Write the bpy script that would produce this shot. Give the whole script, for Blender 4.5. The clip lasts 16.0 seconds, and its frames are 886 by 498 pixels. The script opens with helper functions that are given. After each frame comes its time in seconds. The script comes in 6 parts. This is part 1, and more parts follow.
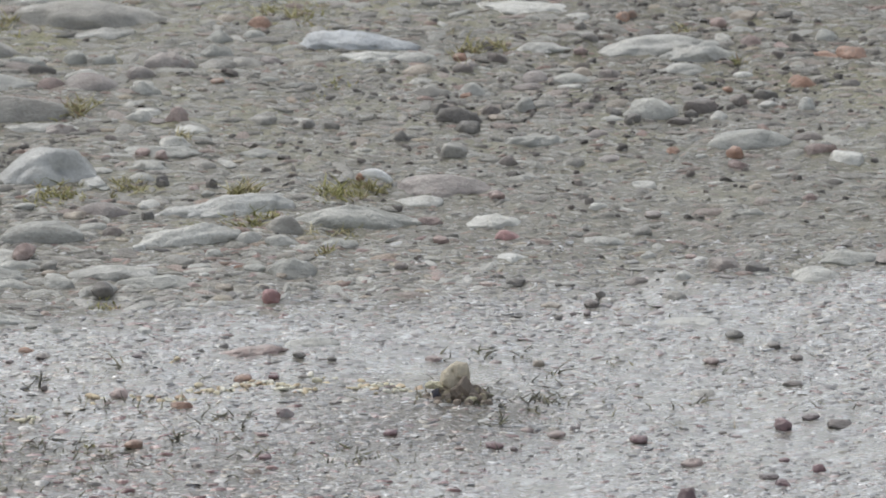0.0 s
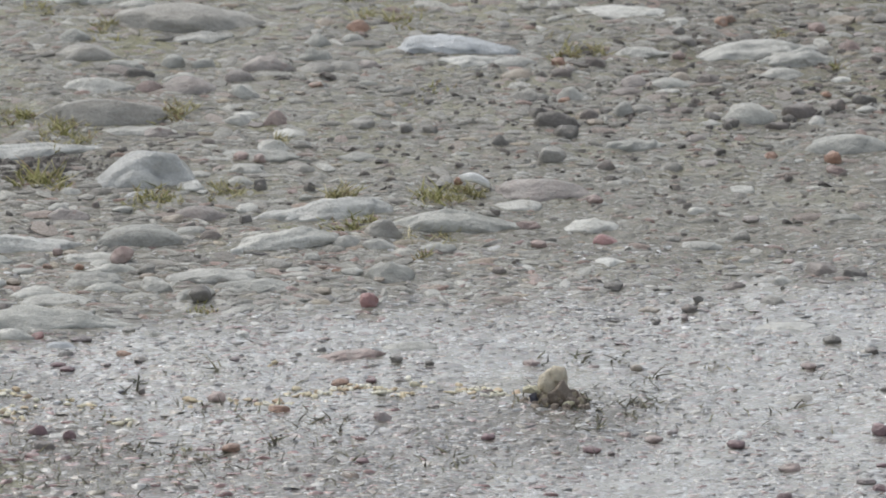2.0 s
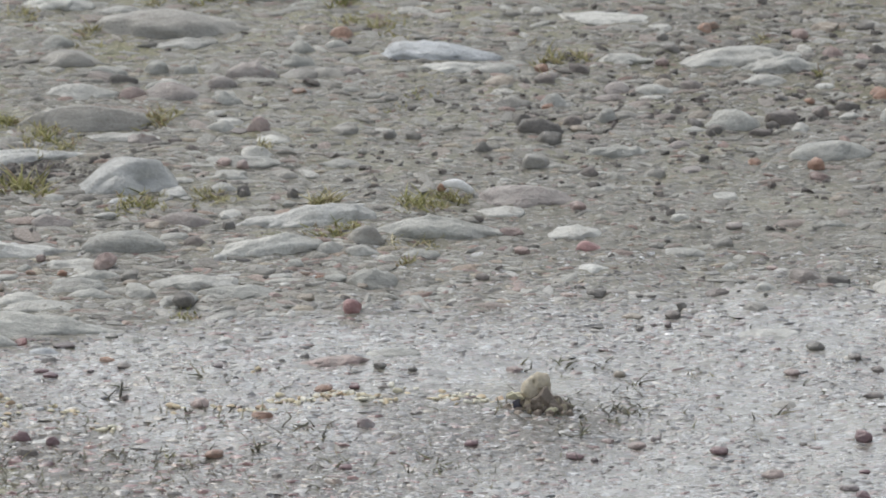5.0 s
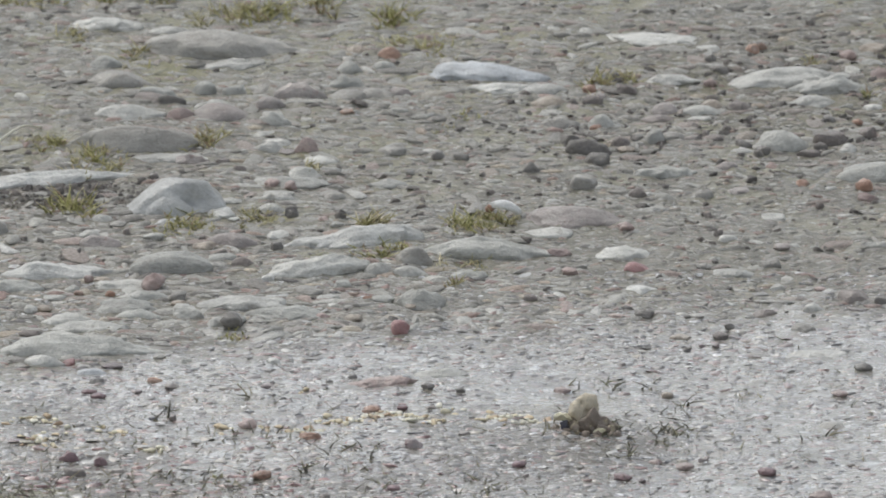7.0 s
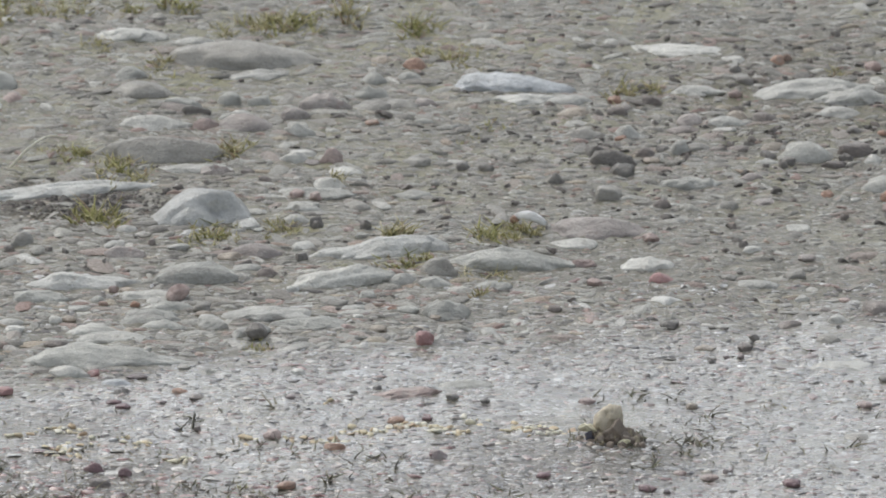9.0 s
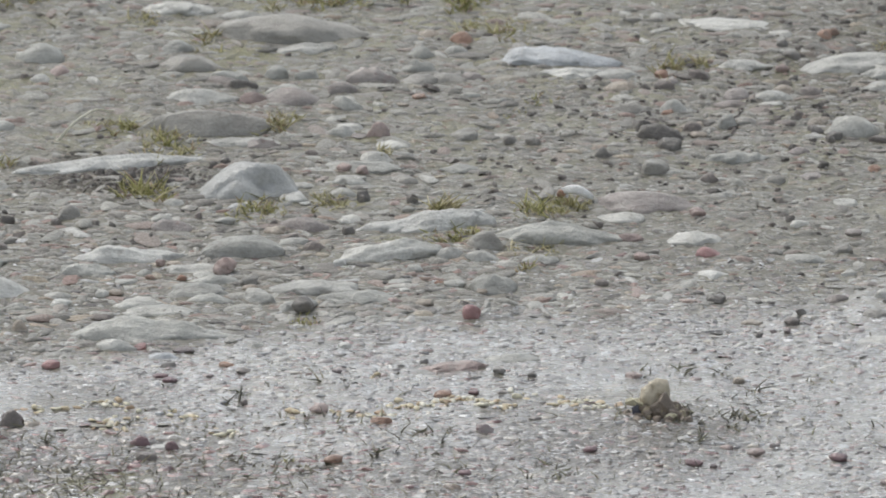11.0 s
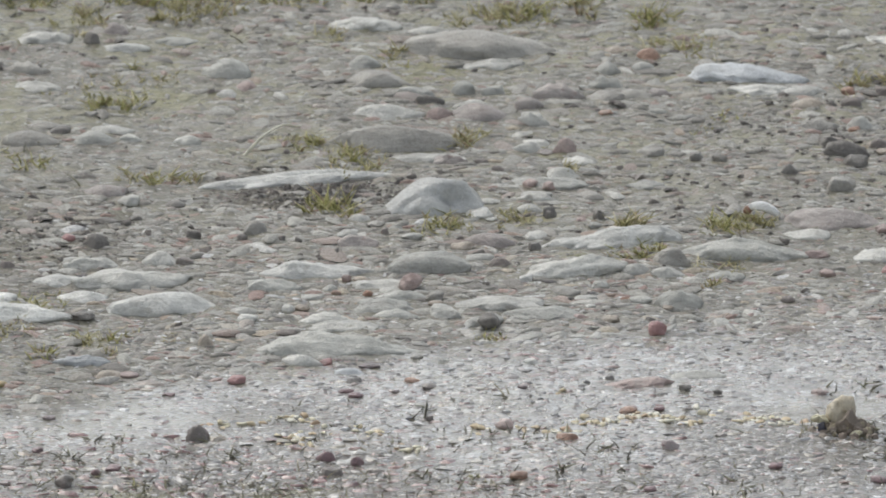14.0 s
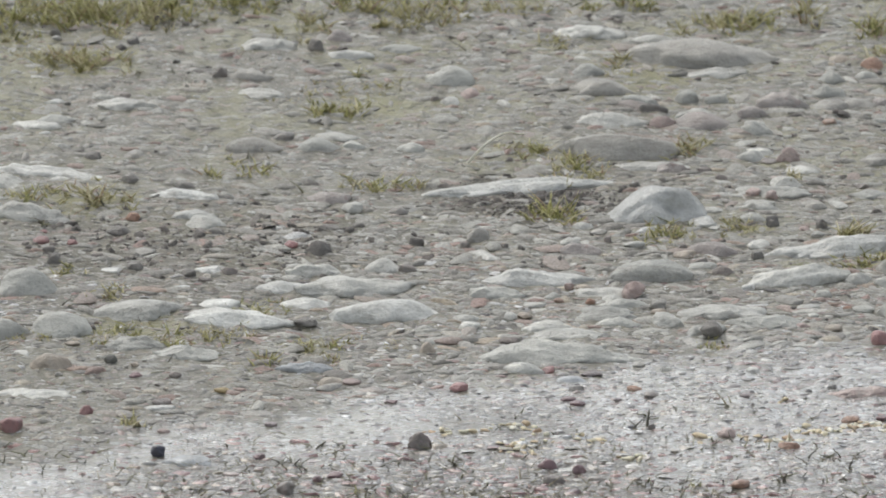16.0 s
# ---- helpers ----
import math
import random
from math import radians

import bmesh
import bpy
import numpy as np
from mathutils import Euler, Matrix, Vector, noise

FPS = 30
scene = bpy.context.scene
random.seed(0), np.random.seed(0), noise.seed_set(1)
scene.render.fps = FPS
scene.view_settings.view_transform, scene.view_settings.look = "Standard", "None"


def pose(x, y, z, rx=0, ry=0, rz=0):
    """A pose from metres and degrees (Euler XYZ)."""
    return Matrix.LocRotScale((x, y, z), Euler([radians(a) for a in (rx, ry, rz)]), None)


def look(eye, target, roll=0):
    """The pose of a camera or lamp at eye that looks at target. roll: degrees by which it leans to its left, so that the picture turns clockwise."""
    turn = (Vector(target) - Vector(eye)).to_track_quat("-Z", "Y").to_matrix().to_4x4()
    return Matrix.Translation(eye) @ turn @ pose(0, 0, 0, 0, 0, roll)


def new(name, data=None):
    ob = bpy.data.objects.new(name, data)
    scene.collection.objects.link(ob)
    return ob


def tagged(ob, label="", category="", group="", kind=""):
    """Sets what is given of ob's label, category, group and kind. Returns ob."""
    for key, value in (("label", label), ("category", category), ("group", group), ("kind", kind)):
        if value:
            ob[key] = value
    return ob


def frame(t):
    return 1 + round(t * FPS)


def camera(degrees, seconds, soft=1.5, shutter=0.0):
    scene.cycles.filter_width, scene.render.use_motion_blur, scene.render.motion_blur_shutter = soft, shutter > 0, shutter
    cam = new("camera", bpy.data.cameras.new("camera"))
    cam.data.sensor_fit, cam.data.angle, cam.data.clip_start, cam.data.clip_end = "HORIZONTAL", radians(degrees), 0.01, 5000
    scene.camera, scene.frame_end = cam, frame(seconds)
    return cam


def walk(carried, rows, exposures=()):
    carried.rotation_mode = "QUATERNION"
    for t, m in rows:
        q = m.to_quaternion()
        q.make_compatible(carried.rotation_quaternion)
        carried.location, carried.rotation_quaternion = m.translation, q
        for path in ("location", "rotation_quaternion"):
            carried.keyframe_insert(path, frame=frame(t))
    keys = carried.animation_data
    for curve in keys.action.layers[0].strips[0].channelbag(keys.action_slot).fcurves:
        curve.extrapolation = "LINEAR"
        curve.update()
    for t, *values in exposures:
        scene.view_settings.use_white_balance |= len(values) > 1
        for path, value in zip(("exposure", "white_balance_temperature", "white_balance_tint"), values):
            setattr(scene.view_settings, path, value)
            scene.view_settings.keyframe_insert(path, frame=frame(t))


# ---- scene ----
cam = camera(4.2, 16.0, soft=1.7)
cam.data.dof.use_dof, cam.data.dof.focus_distance, cam.data.dof.aperture_fstop = True, 5.28, 52

# The camera stands still on its support and turns: seconds, pan, tilt down, roll in degrees
EYE = (0.0, -5.2, 1.6)
TURNS = (
    (0.0, -0.0000, 17.1027, 0.0184),
    (0.2, 0.1552, 17.1076, 0.0273),
    (0.5, 0.3380, 17.1120, 0.0368),
    (0.7, 0.3769, 17.1150, 0.0268),
    (1.0, 0.4574, 17.1146, 0.0334),
    (1.5, 0.4854, 17.1021, 0.0232),
    (2.0, 0.4856, 17.0831, 0.0235),
    (2.2, 0.4894, 17.0668, 0.0258),
    (2.5, 0.4889, 17.0383, 0.0271),
    (2.8, 0.4742, 17.0224, 0.0297),
    (3.0, 0.4264, 17.0227, 0.0257),
    (3.2, 0.2650, 17.0041, 0.0556),
    (3.5, 0.2229, 16.9992, 0.0294),
    (3.7, 0.2010, 17.0381, 0.0298),
    (4.0, 0.1712, 17.0686, 0.0438),
    (4.5, 0.1596, 17.0838, 0.0481),
    (4.7, 0.2482, 17.0837, 0.0462),
    (5.0, 0.4027, 17.0529, 0.0705),
    (5.2, 0.4686, 17.0233, 0.0181),
    (7.3, 0.6458, 16.9524, 0.0404),
    (7.5, 0.6445, 16.9469, 0.0381),
    (7.8, 0.7096, 16.9156, 0.0540),
    (8.0, 0.7468, 16.9032, 0.0501),
    (8.2, 0.7734, 16.9003, 0.0452),
    (10.3, 0.7421, 16.9466, 0.0569),
    (10.5, 0.7811, 16.9607, 0.0452),
    (10.8, 0.8897, 16.9733, 0.0408),
    (11.0, 0.9954, 17.0268, 0.0437),
    (11.5, 1.0448, 17.0680, 0.0347),
    (11.7, 1.1018, 17.1298, 0.0114),
    (12.0, 1.1322, 17.1575, -0.0048),
    (12.2, 1.1695, 17.1655, -0.0426),
    (12.5, 1.3316, 17.0583, -0.0734),
    (12.8, 1.5116, 16.9762, -0.0309),
    (13.0, 1.6156, 16.9776, -0.0415),
    (13.2, 1.7022, 16.9766, -0.0500),
    (13.5, 1.7832, 16.9605, -0.0519),
    (14.0, 1.9181, 16.9508, -0.0643),
    (14.2, 2.0101, 16.9662, -0.0746),
    (14.5, 2.1612, 17.0668, -0.0721),
    (14.8, 2.3549, 17.1164, -0.0786),
    (15.0, 2.5292, 17.1207, -0.0741),
    (15.2, 2.6502, 17.0958, -0.0868),
    (15.5, 2.8688, 17.0145, -0.1070),
    (15.8, 2.9846, 16.9566, -0.1200),
    (16.0, 3.0225, 16.9114, -0.1211),
)
walk(cam, [(t, pose(*EYE, 90 - tilt, 0, pan) @ pose(0, 0, 0, 0, 0, roll)) for t, pan, tilt, roll in TURNS],
     exposures=[(0.0, -0.16, 6490, 8.0), (10.5, -0.13, 6540, 7.8), (13.5, -0.1, 6570, 7.6), (16.0, -0.01, 6620, 7.1)])

# ---- overcast daylight ----
SUN_UP, SUN_ROUND = 53, -36
world = bpy.data.worlds.new("overcast_sky")
scene.world = world
world.use_nodes = True
wn, wl = world.node_tree.nodes, world.node_tree.links
sky = wn.new("ShaderNodeTexSky")
sky.sky_type, sky.sun_disc = "NISHITA", False
sky.sun_elevation, sky.sun_rotation = radians(SUN_UP), radians(SUN_ROUND)
sky.air_density, sky.dust_density, sky.ozone_density = 1.0, 2.5, 1.0
grey_sky = wn.new("ShaderNodeHueSaturation")
grey_sky.inputs["Saturation"].default_value = 0.39
wl.new(sky.outputs["Color"], grey_sky.inputs["Color"])
wl.new(grey_sky.outputs["Color"], wn["Background"].inputs["Color"])
wn["Background"].inputs["Strength"].default_value = 0.184
sun = new("sun", bpy.data.lights.new("sun", "SUN"))
sun.data.energy, sun.data.angle, sun.data.color = 0.8, radians(50), (1.0, 0.97, 0.92)
sun_way = Vector((math.sin(radians(SUN_ROUND)) * math.cos(radians(SUN_UP)),
                  math.cos(radians(SUN_ROUND)) * math.cos(radians(SUN_UP)), math.sin(radians(SUN_UP))))
sun.matrix_world = look(sun_way * 20, (0, 0, 0))


# ---- materials ----
def mixed(nt, a, b, fac, kind="MIX"):
    n = nt.nodes.new("ShaderNodeMix")
    n.data_type, n.blend_type = "RGBA", kind
    for sock, v in ((n.inputs[0], fac), (n.inputs[6], a), (n.inputs[7], b)):
        if isinstance(v, bpy.types.NodeSocket):
            nt.links.new(v, sock)
        elif isinstance(v, tuple):
            sock.default_value = (*v, 1)
        else:
            sock.default_value = v
    return n.outputs[2]


def calc(nt, op, a, b=0.0, c=0.0):
    n = nt.nodes.new("ShaderNodeMath")
    n.operation = op
    for sock, v in zip(n.inputs, (a, b, c)):
        if isinstance(v, bpy.types.NodeSocket):
            nt.links.new(v, sock)
        else:
            sock.default_value = v
    return n.outputs[0]


def span(nt, v, lo, hi, a=0.0, b=1.0):
    n = nt.nodes.new("ShaderNodeMapRange")
    n.interpolation_type = "SMOOTHSTEP"
    nt.links.new(v, n.inputs[0])
    for i, x in enumerate((lo, hi, a, b), 1):
        n.inputs[i].default_value = x
    return n.outputs[0]


def grain(nt, where, scale, detail=4.0, rough=0.6):
    n = nt.nodes.new("ShaderNodeTexNoise")
    nt.links.new(where, n.inputs["Vector"])
    n.inputs["Scale"].default_value, n.inputs["Detail"].default_value, n.inputs["Roughness"].default_value = scale, detail, rough
    return n.outputs[0]


def ramp(nt, v, *stops, sharp=False):
    n = nt.nodes.new("ShaderNodeValToRGB")
    n.color_ramp.interpolation = "CONSTANT" if sharp else "LINEAR"
    while len(n.color_ramp.elements) < len(stops):
        n.color_ramp.elements.new(0.5)
    for e, (at, c) in zip(n.color_ramp.elements, stops):
        e.position, e.color = at, (*c, 1)
    nt.links.new(v, n.inputs[0])
    return n.outputs[0]


def bumped(nt, height, strength, depth, on=None):
    n = nt.nodes.new("ShaderNodeBump")
    set_in(nt, n.inputs["Strength"], strength)
    n.inputs["Distance"].default_value = depth
    nt.links.new(height, n.inputs["Height"])
    if on:
        nt.links.new(on, n.inputs["Normal"])
    return n.outputs[0]


def wetness(nt):
    """1 on the trodden, rain-wet side of the yard, 0 on the drier gravel: a ragged border on the ground plan."""
    where = nt.nodes.new("ShaderNodeNewGeometry").outputs["Position"]
    xyz = nt.nodes.new("ShaderNodeSeparateXYZ")
    nt.links.new(where, xyz.inputs[0])
    a = calc(nt, "MULTIPLY_ADD", xyz.outputs[0], 0.17, -0.068)
    b = calc(nt, "MULTIPLY_ADD", xyz.outputs[0], 0.62, 0.016)
    edge = calc(nt, "SUBTRACT", calc(nt, "MINIMUM", a, calc(nt, "MAXIMUM", b, -0.42)), xyz.outputs[1])
    ragged = calc(nt, "MULTIPLY_ADD", grain(nt, where, 14, 3), 0.16, -0.08)
    return span(nt, calc(nt, "ADD", edge, ragged), -0.05, 0.05), where


def blank(name):
    m = bpy.data.materials.new(name)
    m.use_nodes = True
    return m, m.node_tree, m.node_tree.nodes["Principled BSDF"]


def set_in(nt, sock, v):
    if isinstance(v, bpy.types.NodeSocket):
        nt.links.new(v, sock)
    else:
        sock.default_value = (*v, 1) if isinstance(v, tuple) else v


def pressed_in(nt, where, scale, stops, share):
    """Small stones pressed level into the earth: their tint, where they lie, and their relief."""
    n = nt.nodes.new("ShaderNodeTexVoronoi")
    bent = nt.nodes.new("ShaderNodeVectorMath")
    bent.operation = "MULTIPLY_ADD"
    warp = nt.nodes.new("ShaderNodeTexNoise")
    warp.inputs["Scale"].default_value = scale * 0.8
    nt.links.new(where, warp.inputs["Vector"])
    nt.links.new(warp.outputs["Color"], bent.inputs[0])
    bent.inputs[1].default_value = (0.5 / scale,) * 3
    nt.links.new(where, bent.inputs[2])
    flat = nt.nodes.new("ShaderNodeVectorMath")
    flat.operation = "MULTIPLY"
    nt.links.new(bent.outputs[0], flat.inputs[0])
    flat.inputs[1].default_value = (0.72, 1.0, 0.3)
    nt.links.new(flat.outputs[0], n.inputs["Vector"])
    n.inputs["Scale"].default_value = scale
    rgb = nt.nodes.new("ShaderNodeSeparateColor")
    nt.links.new(n.outputs["Color"], rgb.inputs[0])
    there = span(nt, rgb.outputs[1], 1 - share - 0.01, 1 - share + 0.01)
    mask = calc(nt, "MULTIPLY", span(nt, n.outputs["Distance"], 0.34, 0.5, 1.0, 0.0), there)
    dome = calc(nt, "MULTIPLY", span(nt, n.outputs["Distance"], 0.0, 0.55, 1.0, 0.0), there)
    return ramp(nt, rgb.outputs[0], *stops), mask, dome


BED = ((0.0, (0.137, 0.126, 0.112)), (0.12, (0.202, 0.191, 0.166)), (0.3, (0.267, 0.259, 0.229)), (0.5, (0.323, 0.317, 0.285)),
       (0.62, (0.291, 0.224, 0.196)), (0.7, (0.355, 0.325, 0.268)), (0.82, (0.404, 0.399, 0.366)), (0.95, (0.501, 0.496, 0.463)))
# Stones in wet mud, tints cooled to carry some blue sky glare.
MUD_BED = ((0.0, (0.114, 0.097, 0.097)), (0.14, (0.190, 0.160, 0.153)), (0.3, (0.275, 0.247, 0.231)), (0.46, (0.361, 0.335, 0.310)),
           (0.54, (0.314, 0.213, 0.197)), (0.62, (0.380, 0.359, 0.340)), (0.78, (0.456, 0.461, 0.458)), (0.95, (0.608, 0.621, 0.621)))


def ground_material():
    m, nt, bsdf = blank("rain_wet_earth_and_grit")
    wet, where = wetness(nt)
    broad, mid, fine = grain(nt, where, 9, 4), grain(nt, where, 90, 5), grain(nt, where, 500, 4, 0.7)
    soil = ramp(nt, mid, (0.3, (0.152, 0.143, 0.117)), (0.5, (0.215, 0.206, 0.172)), (0.7, (0.285, 0.274, 0.235)))
    soil = mixed(nt, soil, ramp(nt, broad, (0.35, (0.82, 0.79, 0.73)), (0.65, (1.12, 1.1, 1.07))), 0.8, "MULTIPLY")
    base = soil
    domes = []
    for scale, share, strength in ((95, 0.5, 0.7), (190, 0.7, 0.8), (400, 0.75, 0.75)):
        dry_tint, mask, dome = pressed_in(nt, where, scale, BED, share)
        n = dry_tint.node
        wet_tint = ramp(nt, n.inputs[0].links[0].from_socket, *MUD_BED)
        base = mixed(nt, base, mixed(nt, dry_tint, wet_tint, wet), calc(nt, "MULTIPLY", mask, strength))
        domes.append(dome)
    base = mixed(nt, base, ramp(nt, fine, (0.32, (0.68, 0.67, 0.65)), (0.68, (1.26, 1.25, 1.23))), 0.6, "MULTIPLY")
    xyz = nt.nodes.new("ShaderNodeSeparateXYZ")
    nt.links.new(where, xyz.inputs[0])
    green = calc(nt, "MULTIPLY", span(nt, grain(nt, where, 17, 5, 0.7), 0.46, 0.62, 0.0, 0.7), span(nt, xyz.outputs[1], 0.0, 0.3, 0.25, 1.0))
    base = mixed(nt, base, (0.27, 0.255, 0.145), green)
    # Mud patches, plus one at -0.235, -0.205 that is only coloured browner.
    muddy = 0.0
    for px, py, size, depth in ((-0.24, 0.137, 0.036, 0.75), (-0.38, 0.045, 0.085, 0.2), (-0.01, -0.25, 0.055, 0.6), (-0.235, -0.205, 0.032, 0.5), (-0.23, -0.32, 0.075, 0.7), (-0.35, -0.325, 0.07, 0.55), (-0.09, -0.345, 0.06, 0.55), (0.13, 0.34, 0.1, 0.22)):
        far = nt.nodes.new("ShaderNodeVectorMath")
        far.operation = "DISTANCE"
        nt.links.new(where, far.inputs[0])
        far.inputs[1].default_value = (px, py, 0)
        ragged = calc(nt, "MULTIPLY_ADD", grain(nt, where, 40, 4), size * 1.6, far.outputs["Value"])
        muddy = calc(nt, "MAXIMUM", muddy, span(nt, ragged, size * 1.4, size * 2.2, depth, 0.0))
    base = mixed(nt, base, (0.135, 0.12, 0.1), muddy)
    mossy = 0.0
    for px, py, size in ((-0.408, -0.073, 0.03), (-0.36, -0.04, 0.016), (-0.331, -0.089, 0.016), (-0.084, 0.043, 0.015), (-0.115, 0.034, 0.01), (-0.137, 0.096, 0.012),
                         (-0.313, 0.283, 0.03), (-0.195, 0.334, 0.025), (-0.13, 0.203, 0.012), (-0.447, 0.125, 0.03), (-0.463, 0.356, 0.03), (-0.08, 0.4, 0.035), (-0.045, 0.09, 0.016), (-0.235, -0.322, 0.03), (-0.3, -0.335, 0.03)):
        far = nt.nodes.new("ShaderNodeVectorMath")
        far.operation = "DISTANCE"
        nt.links.new(where, far.inputs[0])
        far.inputs[1].default_value = (px, py, 0)
        ragged = calc(nt, "MULTIPLY_ADD", grain(nt, where, 55, 5, 0.7), size * 2.2, far.outputs["Value"])
        mossy = calc(nt, "MAXIMUM", mossy, span(nt, ragged, size * 1.3, size * 2.3, 0.75, 0.0))
    base = mixed(nt, base, (0.27, 0.255, 0.11), calc(nt, "MULTIPLY", mossy, span(nt, mid, 0.35, 0.55, 0.45, 1.0)))
    set_in(nt, bsdf.inputs["Base Color"], base)
    film = span(nt, mid, 0.38, 0.62, 0.42, 0.16)
    dry = span(nt, mid, 0.3, 0.7, 0.85, 0.6)
    rough = nt.nodes.new("ShaderNodeMix")
    nt.links.new(wet, rough.inputs[0]), nt.links.new(dry, rough.inputs[2]), nt.links.new(film, rough.inputs[3])
    set_in(nt, bsdf.inputs["Roughness"], rough.outputs[0])
    pools = span(nt, grain(nt, where, 38, 7, 0.78), 0.3, 0.45)
    water = calc(nt, "MULTIPLY", calc(nt, "SUBTRACT", calc(nt, "MAXIMUM", wet, 0.3), muddy), pools)
    set_in(nt, bsdf.inputs["Coat Weight"], water)
    calm = calc(nt, "MULTIPLY_ADD", water, -0.6, 1.0)
    bsdf.inputs["Coat Roughness"].default_value, bsdf.inputs["Coat IOR"].default_value = 0.08, 1.8
    lumps = calc(nt, "MULTIPLY_ADD", domes[2], 0.7, fine)
    relief = bumped(nt, domes[0], calm, 0.0035, bumped(nt, mid, calm, 0.0035))
    relief = bumped(nt, domes[1], calm, 0.0022, relief)
    set_in(nt, bsdf.inputs["Normal"], bumped(nt, lumps, calm, 0.0012, relief))
    skin = calc(nt, "MULTIPLY_ADD", domes[1], 0.5, grain(nt, where, 260, 5, 0.7))
    set_in(nt, bsdf.inputs["Coat Normal"], bumped(nt, skin, 0.32, 0.0012))
    return m


def stone_material(name, dark, light, vein=None, rough=0.62, mud=0.5, speck=0.3, vary=0.3):
    m, nt, bsdf = blank(name)
    wet, _ = wetness(nt)
    where = nt.nodes.new("ShaderNodeTexCoord").outputs["Object"]
    info = nt.nodes.new("ShaderNodeObjectInfo").outputs["Random"]
    shift = nt.nodes.new("ShaderNodeVectorMath")
    shift.operation = "ADD"
    nt.links.new(where, shift.inputs[0]), nt.links.new(info, shift.inputs[1])
    where = shift.outputs[0]
    broad, fine = grain(nt, where, 70, 5, 0.65), grain(nt, where, 700, 4, 0.7)
    along = nt.nodes.new("ShaderNodeVectorMath")
    along.operation = "MULTIPLY"
    nt.links.new(where, along.inputs[0])
    along.inputs[1].default_value = (0.16, 1.0, 0.9)
    bedding = grain(nt, along.outputs[0], 330, 4, 0.65)
    c = ramp(nt, broad, (0.3, dark), (0.68, light))
    c = mixed(nt, c, ramp(nt, bedding, (0.34, (0.74, 0.73, 0.71)), (0.64, (1.2, 1.2, 1.19))), 0.45, "MULTIPLY")
    if vein:
        c = mixed(nt, c, vein, span(nt, grain(nt, where, 130, 3), 0.6, 0.72, 0.0, 0.7))
    c = mixed(nt, c, ramp(nt, fine, (0.32, (0.6, 0.59, 0.57)), (0.68, (1.28, 1.27, 1.25))), speck, "MULTIPLY")
    c = mixed(nt, c, (0.29, 0.28, 0.252), span(nt, grain(nt, where, 110, 6, 0.75), 0.5, 0.68, 0.0, mud))
    tone = nt.nodes.new("ShaderNodeHueSaturation")
    nt.links.new(c, tone.inputs["Color"])
    nt.links.new(calc(nt, "MULTIPLY_ADD", info, vary, 1 - vary / 2), tone.inputs["Value"])
    set_in(nt, bsdf.inputs["Base Color"], tone.outputs[0])
    gloss = calc(nt, "MULTIPLY_ADD", wet, -0.2, rough - 0.05)
    set_in(nt, bsdf.inputs["Coat Weight"], span(nt, grain(nt, where, 160, 4, 0.7), 0.33, 0.6, 0.05, 0.5))
    bsdf.inputs["Coat Roughness"].default_value, bsdf.inputs["Coat IOR"].default_value = 0.22, 1.42
    set_in(nt, bsdf.inputs["Roughness"], calc(nt, "MULTIPLY_ADD", broad, 0.15, gloss))
    set_in(nt, bsdf.inputs["Normal"], bumped(nt, fine, 0.7, 0.0009, bumped(nt, bedding, 0.5, 0.0016, bumped(nt, broad, 0.8, 0.004))))
    return m


def pebble_material(name, by_island, *stops, rough=0.6):
    """Mixed small stones, each of one tint."""
    m, nt, bsdf = blank(name)
    wet, where = wetness(nt)
    pick = (nt.nodes.new("ShaderNodeNewGeometry").outputs["Random Per Island"] if by_island
            else nt.nodes.new("ShaderNodeObjectInfo").outputs["Random"])
    c = ramp(nt, pick, *stops)
    fine = grain(nt, where, 600, 4, 0.7)
    c = mixed(nt, c, ramp(nt, fine, (0.32, (0.6, 0.59, 0.57)), (0.68, (1.3, 1.29, 1.27))), 0.8, "MULTIPLY")
    c = mixed(nt, c, (0.25, 0.24, 0.213), span(nt, grain(nt, where, 260, 5, 0.75), 0.5, 0.7, 0.0, 0.6))
    set_in(nt, bsdf.inputs["Base Color"], c)
    set_in(nt, bsdf.inputs["Roughness"], calc(nt, "MULTIPLY_ADD", wet, -0.3, rough))
    set_in(nt, bsdf.inputs["Coat Weight"], calc(nt, "MULTIPLY_ADD", wet, 0.85, 0.12))
    bsdf.inputs["Coat Roughness"].default_value, bsdf.inputs["Coat IOR"].default_value = 0.16, 1.62
    set_in(nt, bsdf.inputs["Normal"], bumped(nt, fine, 0.8, 0.0012))
    return m


def leaf_material(name, *stops, rough=0.55, each=False):
    m, nt, bsdf = blank(name)
    where = nt.nodes.new("ShaderNodeNewGeometry")
    pick = nt.nodes.new("ShaderNodeObjectInfo").outputs["Random"] if each else where.outputs["Random Per Island"]
    c = ramp(nt, pick, *stops)
    c = mixed(nt, c, ramp(nt, grain(nt, where.outputs["Position"], 300, 3), (0.3, (0.65, 0.65, 0.6)), (0.7, (1.2, 1.2, 1.1))), 0.7, "MULTIPLY")
    set_in(nt, bsdf.inputs["Base Color"], c)
    bsdf.inputs["Roughness"].default_value = rough
    return m


